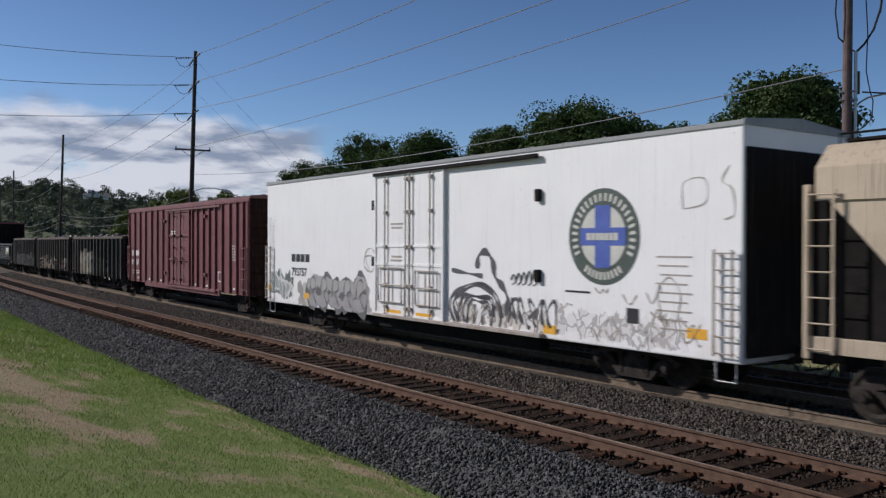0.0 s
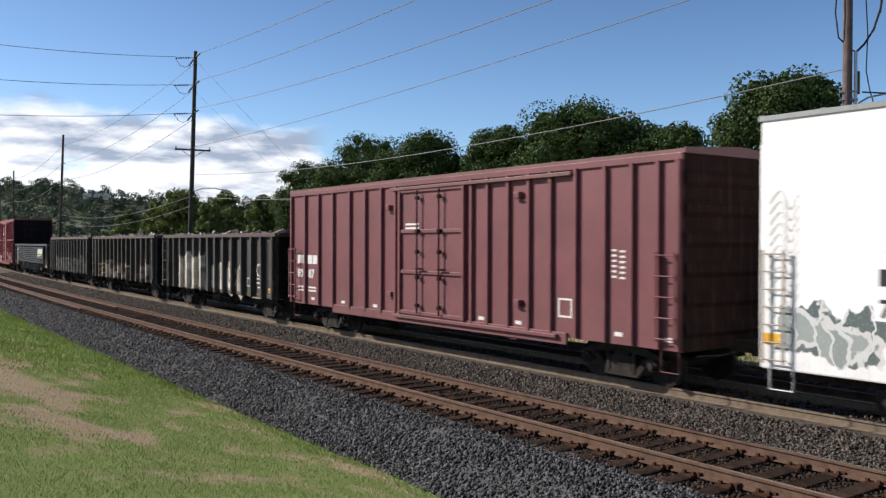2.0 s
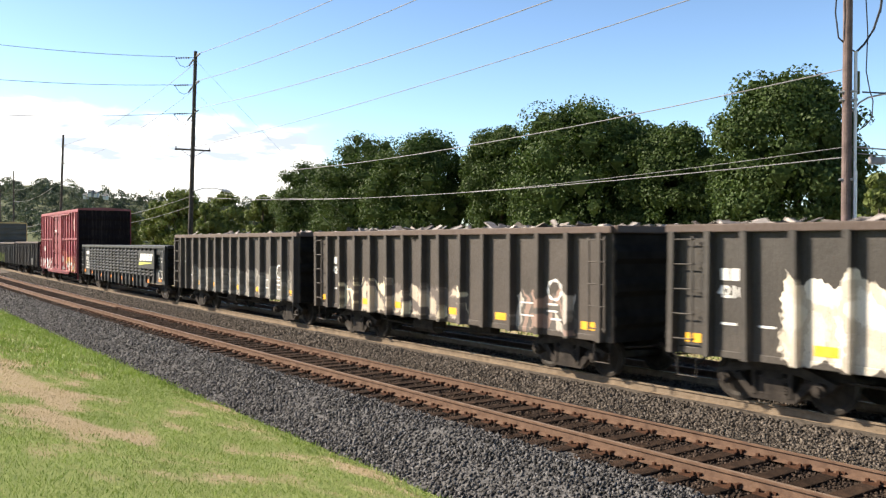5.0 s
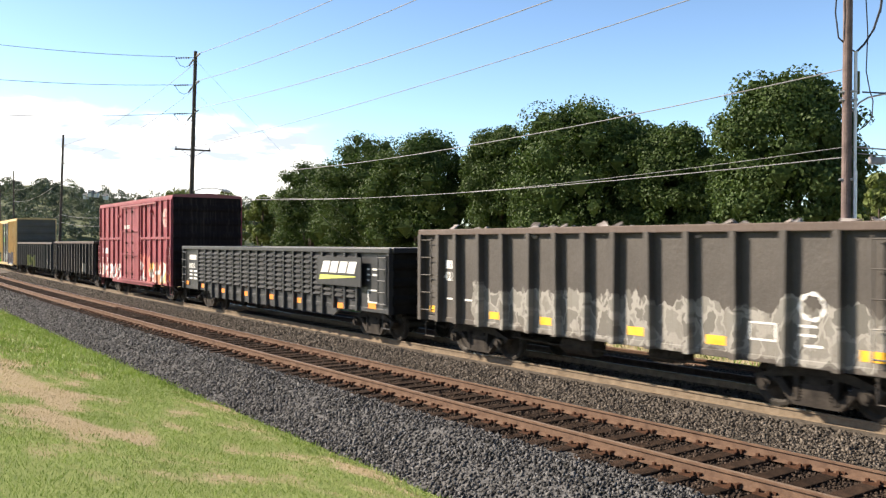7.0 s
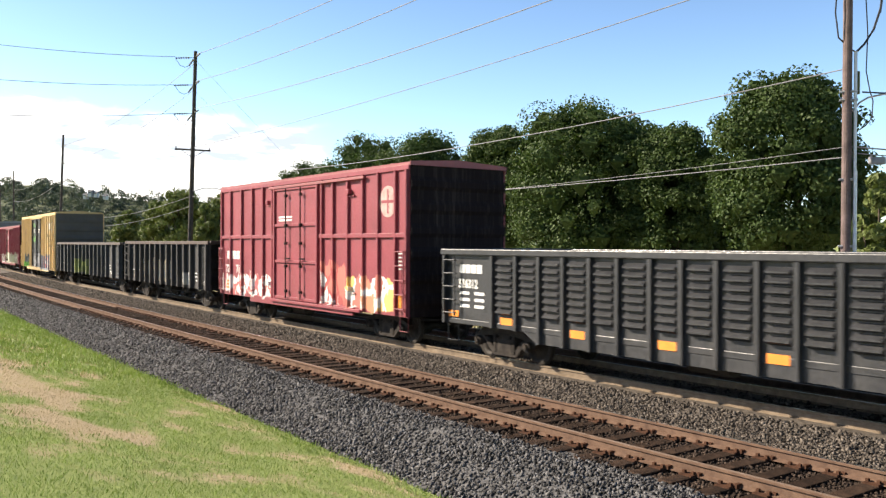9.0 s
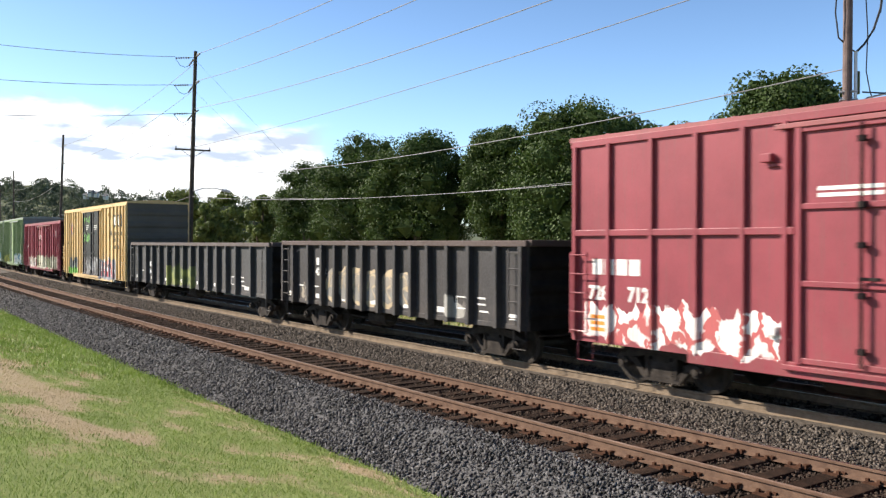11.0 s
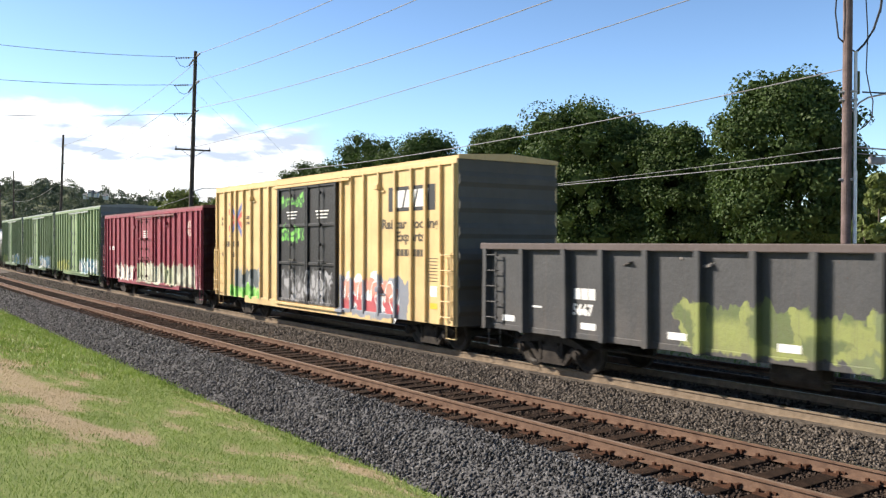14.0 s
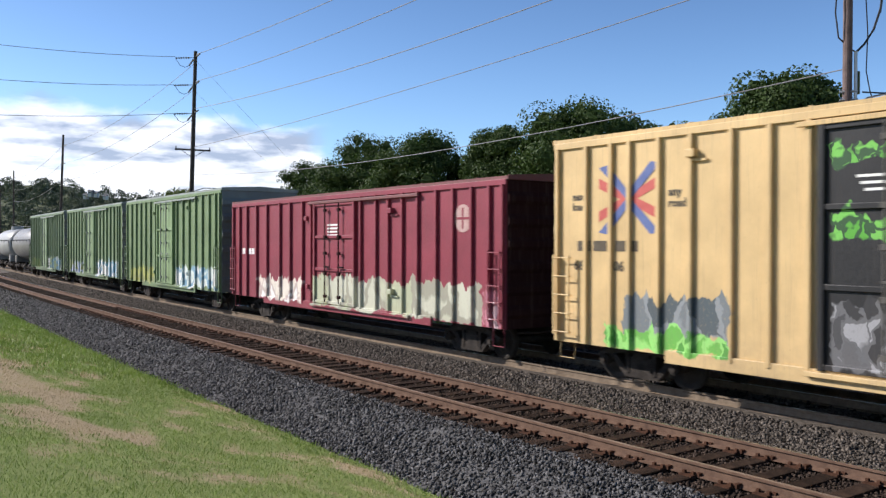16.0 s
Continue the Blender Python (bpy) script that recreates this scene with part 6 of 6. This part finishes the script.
bars(car, 5.13, 6.45, 2.36, 2.54, 7, DARK_GREY)
RED_MARK = plain("red_chevron_paint", (0.40, 0.07, 0.06), (0.52, 0.11, 0.09), 0.55, 0, 4, 40, 0.05)
BLUE_MARK = plain("blue_chevron_paint", (0.07, 0.10, 0.26), (0.11, 0.15, 0.33), 0.55, 0, 4, 40, 0.05)
for s, mt in ((-1, RED_MARK), (1, RED_MARK)):
    bm = new_bm()
    cx, cz = -5.88, 3.53
    prism(bm, [(cx + s * 0.75, cz + 0.42), (cx + s * 0.75, cz + 0.22), (cx + s * 0.22, cz), (cx + s * 0.75, cz - 0.22), (cx + s * 0.75, cz - 0.42), (cx + s * 0.02, cz - 0.08), (cx + s * 0.02, cz + 0.08)], "y", -HALF - 0.006, -HALF - 0.002)
    part("chevron", bm, mt, car, "red chevron")
for s in (-1, 1):
    bm = new_bm()
    prism(bm, [(cx - 0.75, cz + s * 0.62), (cx - 0.52, cz + s * 0.66), (cx, cz + s * 0.14), (cx + 0.52, cz + s * 0.66), (cx + 0.75, cz + s * 0.62), (cx + 0.06, cz), (cx - 0.06, cz)], "y", -HALF - 0.0105, -HALF - 0.0065)
    part("chevron", bm, BLUE_MARK, car, "blue chevron")
words(car, "next", -7.35, 3.55, 0.15, DARK_GREY)
words(car, "load", -7.35, 3.35, 0.15, DARK_GREY)
words(car, "any", -4.95, 3.55, 0.15, DARK_GREY)
words(car, "road", -4.95, 3.35, 0.15, DARK_GREY)
bars(car, -7.2, -6.35, 2.55, 2.75, 2, DARK_GREY)
bars(car, -6.2, -5.6, 2.55, 2.75, 2, DARK_GREY)
words(car, "66", -7.3, 2.18, 0.19, DARK_GREY)
words(car, "06", -6.25, 2.18, 0.19, DARK_GREY)
for k in range(3):
    mark(car, -1.5 + 0.06 * k, -0.72 - 0.06 * k, 3.66 - 0.10 * k, 3.70 - 0.10 * k, WHITE_MARK, y=-HALF - 0.05)
    mark(car, 0.56 + 0.06 * k, 1.42 - 0.06 * k, 3.64 - 0.10 * k, 3.68 - 0.10 * k, WHITE_MARK, y=-HALF - 0.05)
mark(car, 6.70, 6.98, 1.38, 1.64, WHITE_MARK, "placard", label="white placard")
mark(car, 6.68, 7.0, 1.08, 1.22, YELLOW_MARK, "reflector")
for k in range(8):
    mark(car, 6.62, 7.1, 1.75 + 0.08 * k, 1.77 + 0.08 * k, DARK_GREY)

# -- dark red boxcar
PALE_GREEN = (0.42, 0.44, 0.30)
D_TAGS = ((-5.6, -2.1, 0.8, 1.55, WHITE, (0.70, 0.64, 0.55), (0.50, 0.40, 0.36), 1.5, 3), (-1.4, 7.0, 0.8, 1.75, PALE_GREEN, (0.52, 0.52, 0.41), (0.32, 0.31, 0.24), 0.9, 6), (7.0, 7.75, 0.8, 1.7, (0.5, 0.2, 0.25), WHITE, (0.3, 0.1, 0.12), 1.8, 2))
DEEP = P("dark_red_car_paint", (0.225, 0.035, 0.054), amount=0.25, tags=D_TAGS, streak=0.2)
# Maroon ends carry painted-in shade as well as soot
car, L = boxcar("boxcar", "dark red boxcar with a pale green graffiti band", -106.43, -90.55, 0.80, 4.20,
                (-7.8, -7.2, -6.53, -5.68, -4.81, -3.77, -2.99, -2.09, -1.5, 1.55, 2.38, 3.02, 3.71, 4.42, 5.24, 5.94, 6.67, 7.33, 7.8), (-1.23, 1.3),
                DEEP, DEEP, P("maroon_roof_paint", (0.17, 0.06, 0.06), amount=0.4), P("maroon_end_shade_paint", (0.026, 0.010, 0.011), amount=0.12, rough=0.85, gloss=0.08))
bm = new_bm()
disc(bm, 6.3, -HALF - 0.006, 3.28, 0.33, 0.010, 28)
part("emblem", bm, FADED_MARK, car, "round faded pale emblem")
bm = new_bm()
box(bm, 6.27, 6.33, -HALF - 0.016, -HALF - 0.0115, 3.03, 3.53)
box(bm, 6.05, 6.55, -HALF - 0.0164, -HALF - 0.0119, 3.25, 3.31)
part("emblem_cross", bm, DEEP(car), car)
for k in range(4):
    mark(car, -0.4, 0.3, 3.2 - 0.1 * k, 3.25 - 0.1 * k, WHITE_MARK, y=-HALF - 0.05)
bars(car, -7.0, -5.9, 2.3, 2.5, 4, WHITE_MARK)

# -- three green boxcars
GREEN_RIBS = (-6.55, -5.7, -4.9, -4.1, -3.3, -2.5, -1.7, 1.4, 2.2, 3.0, 3.8, 4.6, 5.4, 6.1, 6.55)
for k, (s0, s1, col, t0, t1) in enumerate(((-120.95, -107.56, (0.15, 0.215, 0.105), (0.40, 0.42, 0.12), (0.60, 0.66, 0.62)),
                                           (-135.9, -121.9, (0.135, 0.19, 0.10), (0.45, 0.50, 0.62), (0.62, 0.60, 0.62)),
                                           (-151.0, -137.0, (0.125, 0.175, 0.10), (0.20, 0.30, 0.12), (0.36, 0.42, 0.26)))):
    tags = ((-5.8, -1.9, 0.85, 1.5, t0, [c * 0.8 for c in t0], (0.25, 0.28, 0.12), 1.4, k + 2), (1.4, 6.4, 0.85, 1.7, t1, WHITE, (0.20, 0.35, 0.45), 1.4, k + 5))
    GP = P("green_car_paint", col, amount=0.3, tags=tags, streak=0.3)
    boxcar("boxcar", ("light green boxcar with white and yellow tags", "light green boxcar with pale blue tags", "light green boxcar with faded tags")[k], s0, s1, 0.80, 4.80,
           GREEN_RIBS, (-1.32, 0.97), GP, P("pale_green_door_paint", [c * 1.35 for c in col], amount=0.3, tags=tags), P("grey_green_roof_paint", (0.26, 0.29, 0.27), amount=0.3), P("green_grey_end_paint", (0.17, 0.19, 0.18), amount=0.3))


# -- tank cars at the tail
def make_tank(s0, s1, colour, label):
    root, L = start_car("tank_car", label, "tank car", s0, s1)
    mt = paint("tank_paint", colour, root, amount=0.4, rough=0.4)
    running_gear(root, L, 1.7, 0.95)
    bm = new_bm()
    prof = [(-L / 2 + 0.5, 0.05), (-L / 2 + 0.6, 0.75), (-L / 2 + 0.85, 1.25), (-L / 2 + 1.25, 1.45), (L / 2 - 1.25, 1.45), (L / 2 - 0.85, 1.25), (L / 2 - 0.6, 0.75), (L / 2 - 0.5, 0.05)]
    rings = [[bm.verts.new((x, math.cos(a) * r, 2.55 + math.sin(a) * r)) for a in [2 * math.pi * k / 28 for k in range(28)]] for x, r in prof]
    for a, b in zip(rings, rings[1:]):
        for k in range(28):
            f = bm.faces.new((a[k], b[k], b[(k + 1) % 28], a[(k + 1) % 28]))
            f.smooth = True
    bm.faces.new(rings[0])
    bm.faces.new(rings[-1][::-1])
    bmesh.ops.recalc_face_normals(bm, faces=bm.faces[:])
    part("tank", bm, mt, root)
    bm = new_bm()
    prism(bm, [(math.cos(2 * math.pi * k / 16) * 0.55, math.sin(2 * math.pi * k / 16) * 0.55) for k in range(16)], "z", 3.9, 4.3)
    part("dome", bm, mt, root)
    bm = new_bm()
    tube(bm, [(-L / 2 + 0.4, -1.45, 2.9), (L / 2 - 0.4, -1.45, 2.9)], 0.025, 5)
    for x in np.linspace(-L / 2 + 0.4, L / 2 - 0.4, 7):
        tube(bm, [(x, -1.45, 2.9), (x, -1.38, 2.4)], 0.018, 4)
    part("handrail", bm, DARK, root)
    for s in (-1, 1):
        bm = new_bm()
        box(bm, s * (L / 2 - 1.7) - 0.4, s * (L / 2 - 1.7) + 0.4, -1.2, 1.2, 0.85, 1.5, 0.03)
        part("saddle", bm, mt, root)


make_tank(-164.6, -152.0, (0.16, 0.155, 0.15), "dark grey tank car with a handrail")
make_tank(-178.6, -165.8, (0.30, 0.30, 0.30), "grey tank car behind the others")


# ---- motion of the train ----
def motions():
    for root, s in TRAIN:
        rows = []
        for k in range(33):
            t = k * 0.5
            x = s + SPEED * (t - 8)
            rows.append((t, pose(x, FAR + bend(x), RAIL_Z, 0, 0, math.degrees(math.atan(BEND * x)))))
        walk(root, rows)
    turn = SPEED / WHEEL_R
    for i, (w, dx) in enumerate(WHEELS):
        rows = []
        for k in range(241):
            t = k / 15
            rows.append((t, pose(dx, 0, WHEEL_R) @ Matrix.Rotation(turn * t + i * 0.7, 4, "Y")))
        walk(w, rows)


motions()
